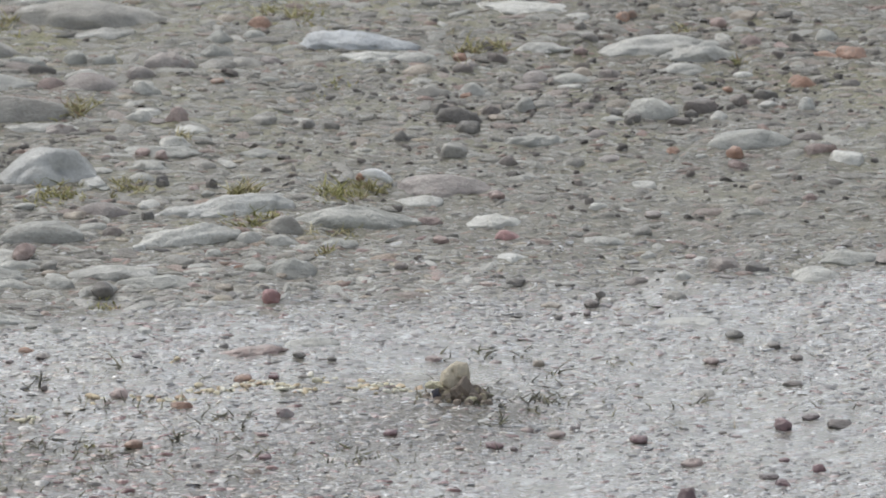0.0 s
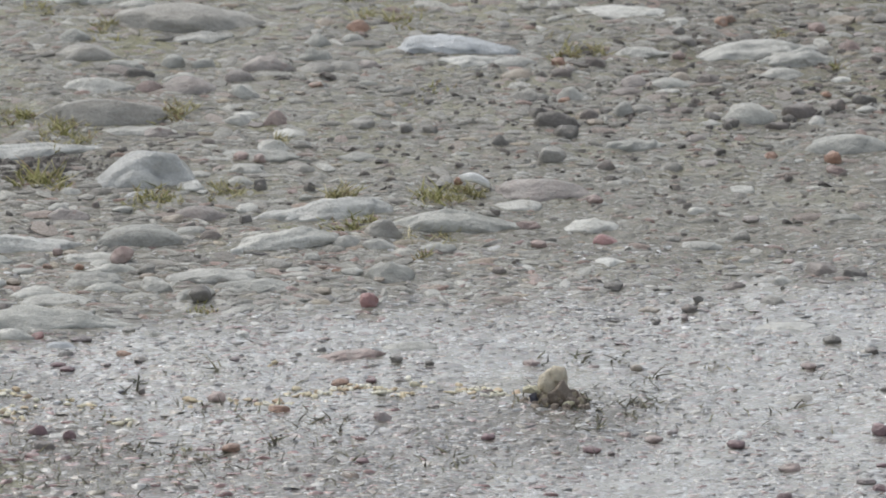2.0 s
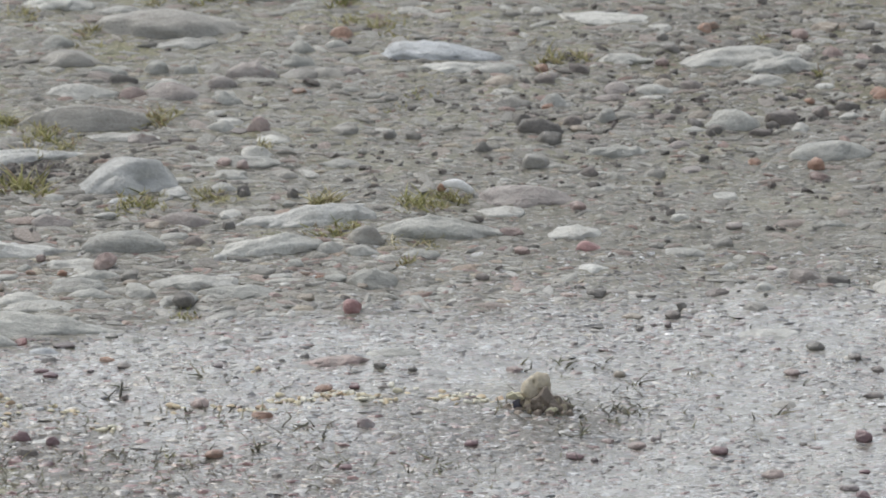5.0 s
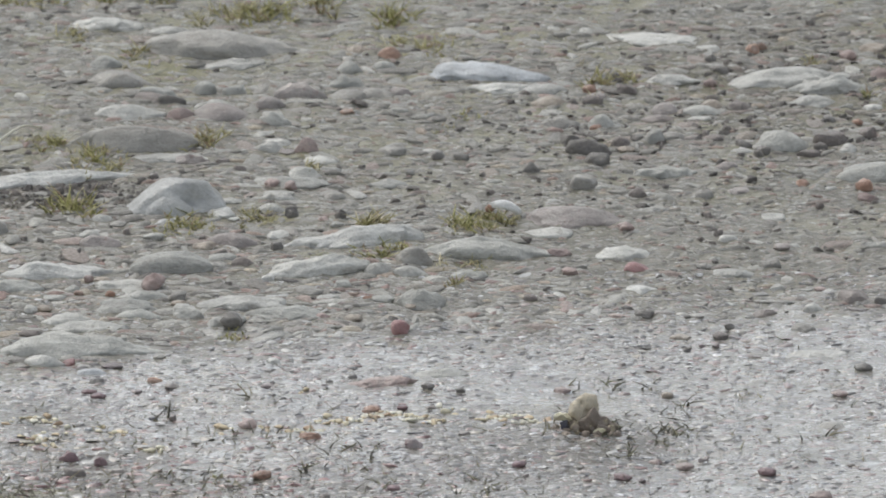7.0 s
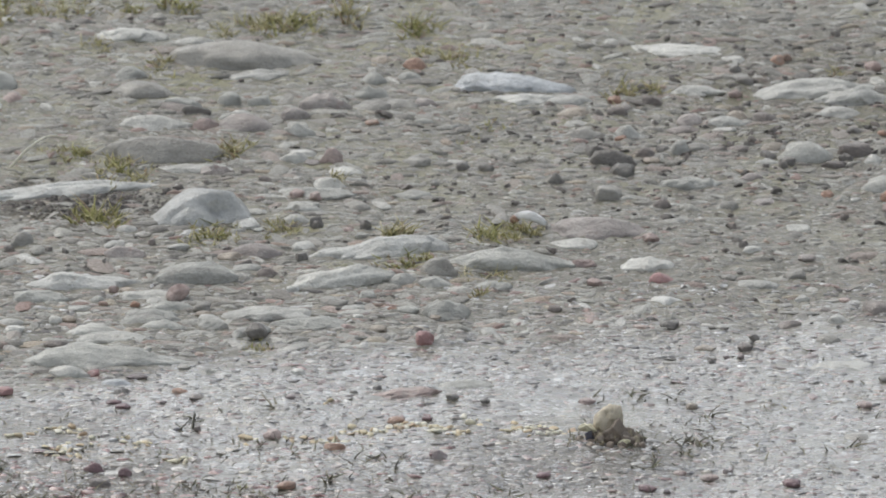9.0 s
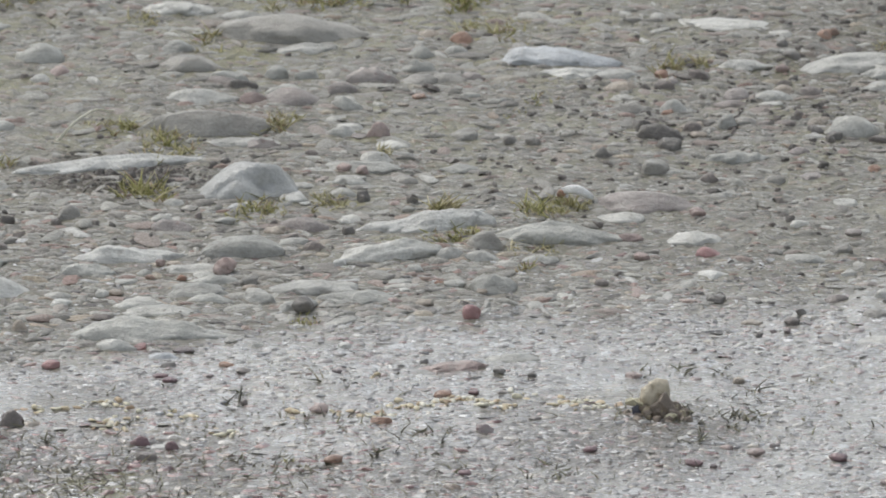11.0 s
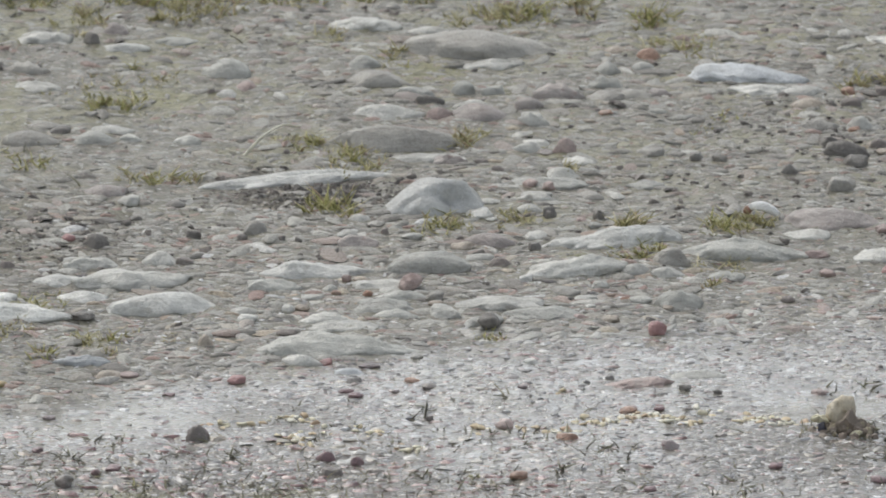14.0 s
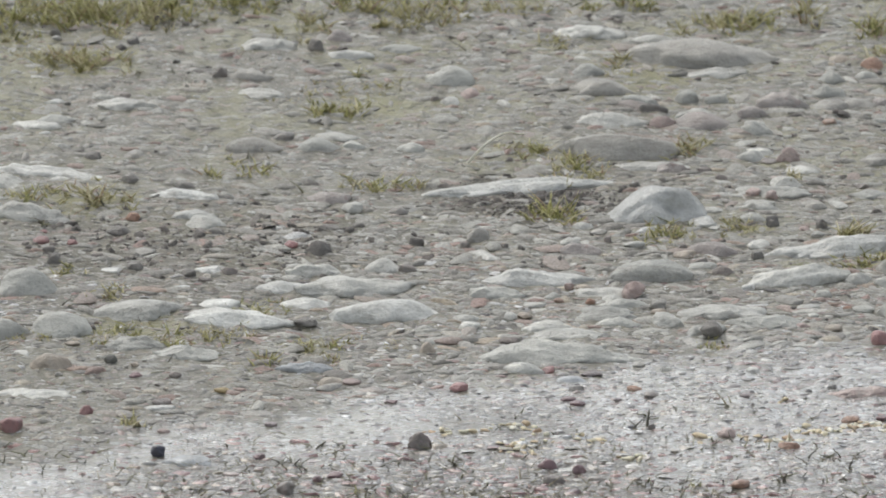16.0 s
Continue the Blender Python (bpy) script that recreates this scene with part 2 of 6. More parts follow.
GROUND = ground_material()
STONE = {
    "white": stone_material("bleached_limestone", (0.56, 0.557, 0.525), (0.77, 0.767, 0.728), (0.42, 0.4, 0.36), mud=0.35),
    "pale": stone_material("pale_grey_limestone", (0.47, 0.463, 0.427), (0.67, 0.662, 0.616), (0.3, 0.28, 0.24), mud=0.45),
    "grey": stone_material("grey_limestone", (0.37, 0.367, 0.337), (0.53, 0.527, 0.487), (0.45, 0.437, 0.4)),
    "boulder": stone_material("smooth_grey_limestone", (0.38, 0.383, 0.372), (0.56, 0.562, 0.545), (0.34, 0.34, 0.33), 0.5, 0.4, 0.25),
    "taupe": stone_material("grey_brown_stone", (0.3, 0.284, 0.256), (0.43, 0.411, 0.374), (0.46, 0.447, 0.41)),
    "mauve": stone_material("pinkish_grey_stone", (0.33, 0.285, 0.265), (0.46, 0.42, 0.395), (0.34, 0.245, 0.22)),
    "pink": stone_material("pink_sandstone", (0.36, 0.265, 0.24), (0.5, 0.4, 0.37), (0.32, 0.22, 0.2)),
    "brick": stone_material("dark_red_sandstone", (0.29, 0.145, 0.14), (0.44, 0.26, 0.25), (0.24, 0.14, 0.14), 0.5, 0.3),
    "rust": stone_material("rusty_brown_stone", (0.33, 0.19, 0.135), (0.49, 0.32, 0.24), (0.22, 0.14, 0.11)),
    "brown": stone_material("dark_brown_stone", (0.17, 0.145, 0.13), (0.28, 0.245, 0.225), (0.28, 0.21, 0.19), mud=0.7),
    "dark": stone_material("charcoal_stone", (0.145, 0.133, 0.12), (0.24, 0.222, 0.203), (0.2, 0.19, 0.18), mud=0.75),
    "navy": stone_material("blue_black_stone", (0.05, 0.052, 0.075), (0.1, 0.1, 0.13), None, 0.5),
    "beige": stone_material("buff_stone", (0.36, 0.3, 0.24), (0.5, 0.44, 0.37), (0.28, 0.22, 0.17)),
    "yellow": stone_material("yellow_ochre_stone", (0.4, 0.3, 0.15), (0.55, 0.44, 0.26), None),
    "plum": stone_material("grey_plum_stone", (0.21, 0.17, 0.17), (0.34, 0.285, 0.28), (0.3, 0.28, 0.27), 0.5),
    "chalk": stone_material("bluish_white_limestone", (0.42, 0.437, 0.45), (0.56, 0.58, 0.595), (0.4, 0.41, 0.41), speck=0.25),
    "wine": stone_material("wine_red_stone", (0.17, 0.1, 0.108), (0.28, 0.18, 0.185), (0.22, 0.15, 0.155), 0.5, 0.3),
    "moss": stone_material("moss_dark_stone", (0.1, 0.1, 0.085), (0.18, 0.175, 0.155), (0.12, 0.13, 0.06)),
}
TINTS = ((0.0, (0.159, 0.144, 0.130)), (0.06, (0.209, 0.196, 0.175)), (0.2, (0.268, 0.257, 0.229)), (0.36, (0.317, 0.307, 0.274)),
         (0.52, (0.385, 0.376, 0.340)), (0.62, (0.334, 0.253, 0.220)), (0.7, (0.275, 0.186, 0.160)), (0.76, (0.385, 0.332, 0.253)), (0.84, (0.351, 0.336, 0.311)), (0.92, (0.484, 0.475, 0.433)), (1.0, (0.568, 0.560, 0.522)))
GRITS = ((0.0, (0.12, 0.11, 0.108)), (0.14, (0.2, 0.188, 0.18)), (0.3, (0.3, 0.29, 0.278)), (0.5, (0.38, 0.37, 0.355)),
         (0.66, (0.36, 0.28, 0.26)), (0.74, (0.25, 0.165, 0.155)), (0.8, (0.44, 0.43, 0.41)), (0.9, (0.47, 0.42, 0.34)), (0.96, (0.58, 0.57, 0.54)))
# Stone flecks; the lightest tints also carry white wet glints and bluish sheen.
FLECKS_AND_GLINTS = ((0.0, (0.1, 0.094, 0.094)), (0.14, (0.185, 0.178, 0.175)), (0.28, (0.36, 0.355, 0.352)), (0.44, (0.5, 0.5, 0.502)),
          (0.56, (0.449, 0.36, 0.342)), (0.65, (0.321, 0.206, 0.198)), (0.71, (0.491, 0.443, 0.373)), (0.79, (0.62, 0.62, 0.627)), (0.91, (0.78, 0.781, 0.79)))
REDDISH = ((0.0, (0.15, 0.075, 0.075)), (0.2, (0.28, 0.145, 0.135)), (0.42, (0.38, 0.235, 0.215)), (0.62, (0.27, 0.245, 0.17)), (0.78, (0.42, 0.37, 0.33)), (0.92, (0.55, 0.53, 0.5)))
CRUMBS = ((0.0, (0.075, 0.066, 0.06)), (0.5, (0.12, 0.108, 0.098)), (0.8, (0.14, 0.118, 0.105)), (1.0, (0.2, 0.185, 0.165)))
GRAVEL = pebble_material("mixed_gravel", True, *TINTS)
MUDDY = [(at, tuple(0.55 * v + 0.45 * e for v, e in zip(c, (0.3, 0.29, 0.26)))) for at, c in TINTS]
BEDDED = pebble_material("mud_covered_gravel", True, *MUDDY)
COARSE = pebble_material("coarse_pale_gravel", True, *((at, tuple(min(0.62, v * 1.18) for v in c)) for at, c in TINTS))
GRIT = pebble_material("wet_grit", True, *GRITS)
CRUMB = pebble_material("dark_soil_crumbs", True, *CRUMBS, rough=0.75)
FLECK = pebble_material("wet_stone_flecks_and_glints", True, *FLECKS_AND_GLINTS, rough=0.5)
PEBBLE = pebble_material("mixed_pebbles", False, *GRITS)
BLADES = {
    "green": leaf_material("moss_green_blades", (0.0, (0.17, 0.17, 0.06)), (0.3, (0.33, 0.32, 0.11)), (0.6, (0.45, 0.42, 0.19)), (0.8, (0.55, 0.49, 0.3)), (1.0, (0.3, 0.2, 0.12))),
    "straw": leaf_material("yellowed_blades", (0.0, (0.24, 0.22, 0.1)), (0.3, (0.38, 0.35, 0.16)), (0.6, (0.5, 0.45, 0.26)), (0.8, (0.58, 0.52, 0.36)), (1.0, (0.32, 0.21, 0.13))),
    "bleached": leaf_material("bleached_straw", (0.0, (0.66, 0.63, 0.54)), (1.0, (0.74, 0.71, 0.62))),
    "dead": leaf_material("withered_brown_stalks", (0.0, (0.08, 0.075, 0.06)), (0.5, (0.14, 0.13, 0.09)), (0.8, (0.22, 0.215, 0.13)), (1.0, (0.3, 0.26, 0.18)), each=True),
}


# ---- building helpers ----
def linked(name, me, material, parent=None, smooth=True):
    me.materials.append(material)
    if smooth:
        me.shade_smooth()
    ob = new(name, me)
    ob.parent = parent
    return ob


def part(name, bm, material, parent=None, label=""):
    me = bpy.data.meshes.new(name)
    bm.to_mesh(me)
    bm.free()
    return tagged(linked(name, me, material, parent), label)


def is_wet(x, y):
    return y < min(-0.068 + 0.17 * x, 0.016 + 0.62 * x)


def clear_of(x, y):
    """How much grit shows through the water film; shallow pools and one browner patch stay clear."""
    pool = noise.noise((x * 13, y * 9, 12.1)) + 0.45 * min(1.0, max(0.0, (-0.25 - x) / 0.08)) + 0.6 * math.exp(-((x + 0.235) / 0.035) ** 2 - ((y + 0.205) / 0.022) ** 2) + 0.35 * min(1.0, max(0.0, (-0.285 - y) / 0.025)) * min(1.0, max(0.0, (-0.12 - x) / 0.06))
    return max(0.22, min(1.0, 0.85 - 1.6 * pool))


def lie(x, y):
    """Height of the ground at x, y."""
    if not (-2 < x < 2 and -2 < y < 2):
        return 0.0
    h = 0.002 * noise.noise((x * 22, y * 22, 1.3)) + 0.0025 * noise.noise((x * 5, y * 5, 7.7))
    rough = 0.3 + 0.5 * clear_of(x, y) if is_wet(x, y) else 1.0
    h += rough * (0.0013 * noise.noise((x * 110, y * 110, 3.1)) + 0.0009 * noise.noise((x * 260, y * 260, 5.9)))
    rise = 0.0035 * math.exp(-(((x + 0.003) / 0.05) ** 2 + ((y + 0.235) / 0.035) ** 2))
    return h + rise


def line(lo, hi, step, far):
    inner = list(np.arange(lo, hi, step))
    out, d = [], step * 2
    while d < far:
        out.append(d)
        d *= 1.7
    return [lo - d for d in reversed(out)] + inner + [inner[-1] + d for d in out]


def build_ground():
    xs, ys = line(-0.57, 0.26, 0.0026, 900), line(-0.42, 0.56, 0.0032, 900)
    verts = [(x, y, lie(x, y)) for y in ys for x in xs]
    n = len(xs)
    faces = [(j * n + i, j * n + i + 1, j * n + n + i + 1, j * n + n + i) for j in range(len(ys) - 1) for i in range(n - 1)]
    me = bpy.data.meshes.new("ground")
    me.from_pydata(verts, [], faces)
    return tagged(linked("ground", me, GROUND), "rain-wet earth yard trodden full of grit and gravel", "ground", kind="structure")


ground = build_ground()
GRID = line(-0.8, 0.46, 0.003, 6), line(-0.46, 0.82, 0.003, 6)
LEVEL = np.array([[lie(x, y) for x in GRID[0]] for y in GRID[1]])


def lie_many(x, y):
    """Heights of the ground under many points, between the points of a grid."""
    gx, gy = np.array(GRID[0]), np.array(GRID[1])
    i, j = np.clip(np.searchsorted(gx, x) - 1, 0, len(gx) - 2), np.clip(np.searchsorted(gy, y) - 1, 0, len(gy) - 2)
    u, v = np.clip((x - gx[i]) / (gx[i + 1] - gx[i]), 0, 1), np.clip((y - gy[j]) / (gy[j + 1] - gy[j]), 0, 1)
    return (LEVEL[j, i] * (1 - u) + LEVEL[j, i + 1] * u) * (1 - v) + (LEVEL[j + 1, i] * (1 - u) + LEVEL[j + 1, i + 1] * u) * v


SHAPES = random.Random(11)
taken = []          # plan of the placed stones: x, y, half length, half depth, turn


def rock_mesh(bm, a, b, c, style, rng, fine, whole=False):
    """A worn stone lying in the earth, half lengths a and b, height c, its foot at z = 0."""
    bmesh.ops.create_icosphere(bm, subdivisions=fine, radius=1.0)
    off = Vector((rng.uniform(-50, 50), rng.uniform(-50, 50), rng.uniform(-50, 50)))
    planes = []
    sphere = [v.co.z for v in bm.verts]
    for _ in range({"ball": 5, "round": 4, "ridge": 2, "slab": 7, "shard": 10, "boulder": 3}[style]):
        n = Vector((rng.gauss(0, 1), rng.gauss(0, 1), rng.gauss(0.3, 0.7))).normalized()
        planes.append((n, rng.uniform(0.55, 0.88) if style not in ("round", "ridge", "ball") else rng.uniform(0.72, 0.95)))
    if style == "boulder":
        planes = [(Vector(n).normalized(), d) for n, d in (((-0.76, -0.1, 0.64), 0.68), ((0.1, 0.1, 1.0), 0.9), ((-0.4, -0.88, 0.3), 0.8),
                                                          ((0.45, -0.75, 0.45), 0.62), ((0.9, -0.1, 0.42), 0.8), ((0.3, 0.7, 0.7), 0.8))]
    else:
        top = {"ball": 0.95, "round": 0.95, "ridge": 0.9, "slab": 0.7, "shard": 0.65}[style]
        planes.append((Vector((rng.uniform(-0.25, 0.25), rng.uniform(-0.08, 0.35), 1)).normalized(), top))
    swell = {"ball": 0.38, "round": 0.32, "ridge": 0.3, "slab": 0.42, "shard": 0.36, "boulder": 0.1}[style]
    steep = {"ball": 0.97, "round": 0.97, "ridge": 0.97, "slab": 0.72, "shard": 0.75, "boulder": 0.9}[style]
    for v in bm.verts:
        p = v.co.copy()
        p.z = math.copysign(abs(p.z) ** steep, p.z)
        q = Vector((p.x * a / b * 0.7, p.y, p.z)) if style in ("slab", "ridge") else p
        p *= 1 + swell * noise.noise(q * 1.2 + off) + 0.14 * noise.noise(q * 2.9 + off) + 0.05 * noise.noise(q * 7 + off)
        for n, d in planes:
            over = p.dot(n) - d
            if over > 0:
                p -= n * over * ({"ball": 0.7, "boulder": 0.75}.get(style, 0.9))
        if style == "boulder":
            lobe = (p - Vector((-0.1, -0.72, 0.08))).length
            hollow = (p - Vector((0.4, -0.55, 0.5))).length
            crease = (p - Vector((-0.3, -0.5, 0.55))).cross(Vector((0.5, 0.45, 0.74))).length if p.y < 0.1 else 1.0
            p *= 1 + 0.24 * math.exp(-(lobe / 0.42) ** 6) - 0.26 * math.exp(-(hollow / 0.3) ** 4) - 0.07 * math.exp(-(crease / 0.1) ** 2)
        v.co = p * (1 + 0.022 * noise.noise(q * 9 - off))
    lo = [min(v.co[i] for v in bm.verts) for i in range(3)]
    hi = [max(v.co[i] for v in bm.verts) for i in range(3)]
    for v, ball_z in zip(bm.verts, sphere):
        x = (v.co.x - (lo[0] + hi[0]) / 2) / (hi[0] - lo[0]) * 2 * a
        y = (v.co.y - (lo[1] + hi[1]) / 2) / (hi[1] - lo[1]) * 2 * b
        z = (v.co.z / hi[2]) ** {"slab": 1.15, "boulder": 1.05}.get(style, 1.0) * c if v.co.z > 0 else v.co.z * min(c, 0.006)
        if style in ("round", "ridge") and z > 0:
            z = c * max(0.0, ball_z) ** (0.8 if style == "ridge" else 1.05) * (0.6 + 0.4 * v.co.z / hi[2])
            edge = 1 + 0.16 * noise.noise((x / a * 1.7 + off.y, y / b * 1.7, off.z)) + 0.07 * noise.noise((x / a * 5 + off.y, y / b * 5, off.x))
            x, y = x * edge, y * edge
        if style in ("slab", "ridge") and z > 0:
            u, w = x / a, y / b
            if style == "ridge":
                y *= 1 + 0.3 * noise.noise((u * 2.4, off.z, off.x)) + 0.12 * noise.noise((u * 7, off.y, w))
                z *= 1.08 + 0.26 * noise.noise((u * 2.8, off.y, off.z)) + 0.1 * noise.noise((u * 8, w * 2, off.x))
            z *= 1 + 0.24 * noise.noise((u * 1.1, w * 3.5, off.x)) + 0.09 * noise.noise((u * 2.5, w * 9, off.y)) + 0.22 * w
        if whole:
            z = ((v.co.z - lo[2]) / (hi[2] - lo[2]) * 1.2 - 0.2) * c
        v.co = (x, y, z)


LOOKS = {"white": "bleached white limestone", "pale": "pale grey limestone", "grey": "grey limestone", "boulder": "smooth grey limestone",
         "taupe": "grey-brown", "mauve": "pinkish grey", "pink": "pink sandstone", "brick": "dark red sandstone", "rust": "rusty orange-brown",
         "brown": "dark brown", "dark": "charcoal grey", "navy": "blue-black", "beige": "buff", "yellow": "yellow ochre", "plum": "grey-plum", "wine": "dark wine-red", "chalk": "bluish white limestone", "moss": "mossy dark"}


def stone(x, y, a, b, c, turn, look_of, style, peak=0.0):
    rng = random.Random(round(x * 10000) * 7919 + round(y * 10000))
    c = min(c, 0.6 * a) if style == "slab" else c
    bm = bmesh.new()
    small = a < 0.009
    rock_mesh(bm, a, b, c, style, rng, 4 if a > (0.013 if style in ("slab", "ridge") else 0.02) else 3, style == "ball")
    for v in bm.verts:
        v.co.x += peak * a * max(0.0, v.co.z / c) * (1 - abs(v.co.x) / a * 0.4)
    name = "pebble" if small else "flat_stone" if style in ("slab", "ridge") else "stone"
    form = {"ball": "rounded", "round": "rounded", "boulder": "humped", "ridge": "long ridged", "slab": "flat, long" if a > 2.2 * b else "flat", "shard": "angular"}[style]
    size = "tiny" if a < 0.004 else "small" if small else "large" if a > 0.022 else "medium"
    bed = "lying on wet grit" if is_wet(x, y) else "bedded in gravel"
    ob = part(name, bm, STONE[look_of])
    cs, sn = math.cos(radians(turn)), math.sin(radians(turn))
    seat = sum(lie(x + a * u * cs - b * v * sn, y + a * u * sn + b * v * cs) for u, v in ((0, 0), (0.6, 0), (-0.6, 0), (0, 0.6), (0, -0.7))) / 5
    ob.matrix_world = pose(x, y, seat - 0.0003 - (0.2 if style in ("round", "ridge") else 0.14 if style == "slab" else 0.08) * c, rng.uniform(-3, 3), rng.uniform(-3, 3) * min(1, 0.008 / a), turn)
    tagged(ob, f"{size} {form} {LOOKS[look_of]} {'pebble' if small else 'stone'} {bed}", "pebble" if small else "stone",
           "loose pebbles" if small else "stones in the gravel")
    taken.append((x, y, a, b, radians(turn)))
    return ob


def is_free(x, y, r):
    for sx, sy, a, b, turn in taken:
        dx, dy = x - sx, y - sy
        if abs(dx) > a + r or abs(dy) > a + r:
            continue
        u, v = dx * math.cos(turn) + dy * math.sin(turn), dy * math.cos(turn) - dx * math.sin(turn)
        if (u / (a + r * 0.15)) ** 2 + (v / (b + r * 0.1)) ** 2 < 0.92:
            return False
    return True


# ---- stones and pebbles that stand out ----
stone(-0.0398, 0.3320, 0.0295, 0.0140, 0.0068, -4, "chalk", "ridge", -0.25)
stone(-0.0155, 0.3075, 0.0134, 0.0086, 0.0042, 0, "pale", "round", 0.2)
stone(-0.0111, 0.2866, 0.0096, 0.0067, 0.0047, 0, "beige", "round")
stone(0.1020, 0.3301, 0.0314, 0.0111, 0.0056, 6, "pale", "ridge", 0.2)
stone(0.1215, 0.3143, 0.0197, 0.0070, 0.0071, 4, "pale", "ridge", 0.1)
stone(0.0461, 0.3262, 0.0148, 0.0062, 0.0035, 0, "pale", "ridge")
stone(0.0395, 0.3998, 0.0274, 0.0098, 0.0033, -5, "pale", "ridge")
stone(0.0971, 0.2225, 0.0145, 0.0102, 0.0102, 0, "grey", "round", -0.1)
stone(0.1412, 0.1735, 0.0208, 0.0116, 0.0088, 0, "grey", "round", 0.35)
stone(0.1693, 0.1770, 0.0081, 0.0057, 0.0035, 0, "brown", "round")
stone(0.0097, 0.2089, 0.0124, 0.0050, 0.0080, -12, "dark", "ridge", -0.1)
stone(-0.0010, 0.2265, 0.0049, 0.0049, 0.0057, 0, "dark", "shard")
stone(0.0110, 0.1914, 0.0063, 0.0057, 0.0057, 0, "dark", "shard")
stone(-0.0196, 0.1728, 0.0050, 0.0035, 0.0058, 0, "dark", "round", 0.2)
stone(0.0054, 0.1540, 0.0067, 0.0060, 0.0061, 0, "taupe", "shard")
stone(0.0226, 0.2220, 0.0063, 0.0044, 0.0053, 0, "brown", "round")
stone(0.0390, 0.2267, 0.0058, 0.0041, 0.0076, 0, "grey", "round")
stone(0.0263, 0.3059, 0.0056, 0.0051, 0.0049, 0, "brown", "shard")
stone(0.0439, 0.2773, 0.0079, 0.0055, 0.0059, 0, "mauve", "round")
stone(-0.0073, 0.2549, 0.0125, 0.0052, 0.0040, 0, "taupe", "ridge")
stone(-0.0004, 0.0977, 0.0252, 0.0111, 0.0085, 0, "mauve", "round", 0.1)
stone(-0.0971, 0.0562, 0.0323, 0.0103, 0.0084, 16, "white", "ridge", 0.25)
stone(-0.0400, 0.0440, 0.0300, 0.0104, 0.0078, -4, "grey", "ridge")
stone(-0.1140, 0.0118, 0.0262, 0.0082, 0.0074, 14, "pale", "ridge", 0.25)
stone(-0.0721, 0.0268, 0.0092, 0.0064, 0.0106, 0, "taupe", "round")
stone(-0.0881, 0.0125, 0.0075, 0.0053, 0.0050, 0, "pale", "round")
stone(-0.0732, 0.0085, 0.0079, 0.0055, 0.0047, 0, "pale", "round")
stone(-0.1805, 0.0205, 0.0205, 0.0122, 0.0098, 0, "grey", "round", 0.2)
stone(-0.1879, -0.0143, 0.0055, 0.0055, 0.0081, 0, "pink", "ball")
stone(-0.1513, -0.0712, 0.0051, 0.0051, 0.0073, 0, "dark", "ball")
stone(-0.0758, -0.0818, 0.0043, 0.0040, 0.0068, 0, "brick", "ball", -0.3)
stone(-0.2180, -0.1075, 0.0450, 0.0120, 0.0074, 2, "grey", "ridge", -0.1)
stone(-0.1546, 0.0607, 0.0132, 0.0087, 0.0067, 0, "mauve", "round")
stone(-0.2143, 0.0511, 0.0099, 0.0041, 0.0060, 0, "mauve", "ridge")
stone(-0.2042, 0.2100, 0.0325, 0.0110, 0.0126, 0, "taupe", "round", -0.05)
stone(-0.1680, 0.3715, 0.0375, 0.0170, 0.0132, 0, "taupe", "round", -0.15)
stone(-0.2892, 0.3281, 0.0133, 0.0093, 0.0099, 0, "grey", "round", 0.15)
stone(-0.2093, 0.2595, 0.0178, 0.0085, 0.0064, 0, "pale", "round", -0.1)
stone(-0.1855, 0.2595, 0.0072, 0.0050, 0.0057, 0, "pink", "round")
stone(-0.1654, 0.2619, 0.0138, 0.0097, 0.0074, 0, "mauve", "round")
stone(-0.2470, 0.1535, 0.0500, 0.0085, 0.0048, 12, "white", "ridge", 0.15)
stone(-0.1818, 0.1134, 0.0258, 0.0153, 0.0155, 0, "boulder", "boulder")
stone(-0.3146, -0.0065, 0.0307, 0.0109, 0.0066, 6, "pale", "ridge")
stone(-0.2971, -0.0465, 0.0280, 0.0125, 0.0108, 6, "white", "round", 0.25)
stone(-0.3343, -0.0299, 0.0124, 0.0074, 0.0046, 0, "white", "round", 0.1)
stone(-0.3625, -0.0622, 0.0258, 0.0091, 0.0060, -6, "white", "ridge")
stone(-0.3745, -0.0359, 0.0109, 0.0075, 0.0038, 0, "white", "round")
stone(-0.4112, -0.0481, 0.0204, 0.0129, 0.0081, 6, "pale", "round", 0.2)
stone(-0.4406, -0.0796, 0.0168, 0.0118, 0.0111, 0, "grey", "round")
stone(-0.4654, -0.0827, 0.0141, 0.0098, 0.0090, 0, "grey", "round")
stone(-0.4608, -0.0166, 0.0167, 0.0117, 0.0134, 0, "grey", "round")
stone(-0.4064, -0.1040, 0.0142, 0.0060, 0.0052, 0, "grey", "ridge")
stone(-0.3830, -0.1144, 0.0167, 0.0070, 0.0041, 0, "grey", "ridge")
stone(-0.4418, -0.1323, 0.0109, 0.0077, 0.0070, 0, "beige", "round")
stone(-0.4509, -0.2245, 0.0053, 0.0047, 0.0062, 0, "brick", "shard")
stone(-0.4199, -0.1998, 0.0031, 0.0031, 0.0052, 0, "brick", "ball")
stone(-0.3842, -0.2557, 0.0032, 0.0032, 0.0051, 0, "navy", "ball")
stone(-0.3696, -0.2666, 0.0121, 0.0051, 0.0033, 0, "chalk", "ridge")
stone(-0.4650, 0.1640, 0.0315, 0.0075, 0.0040, -14, "white", "ridge", -0.2)
stone(-0.4692, 0.0928, 0.0210, 0.0072, 0.0076, -10, "pale", "ridge", -0.1)
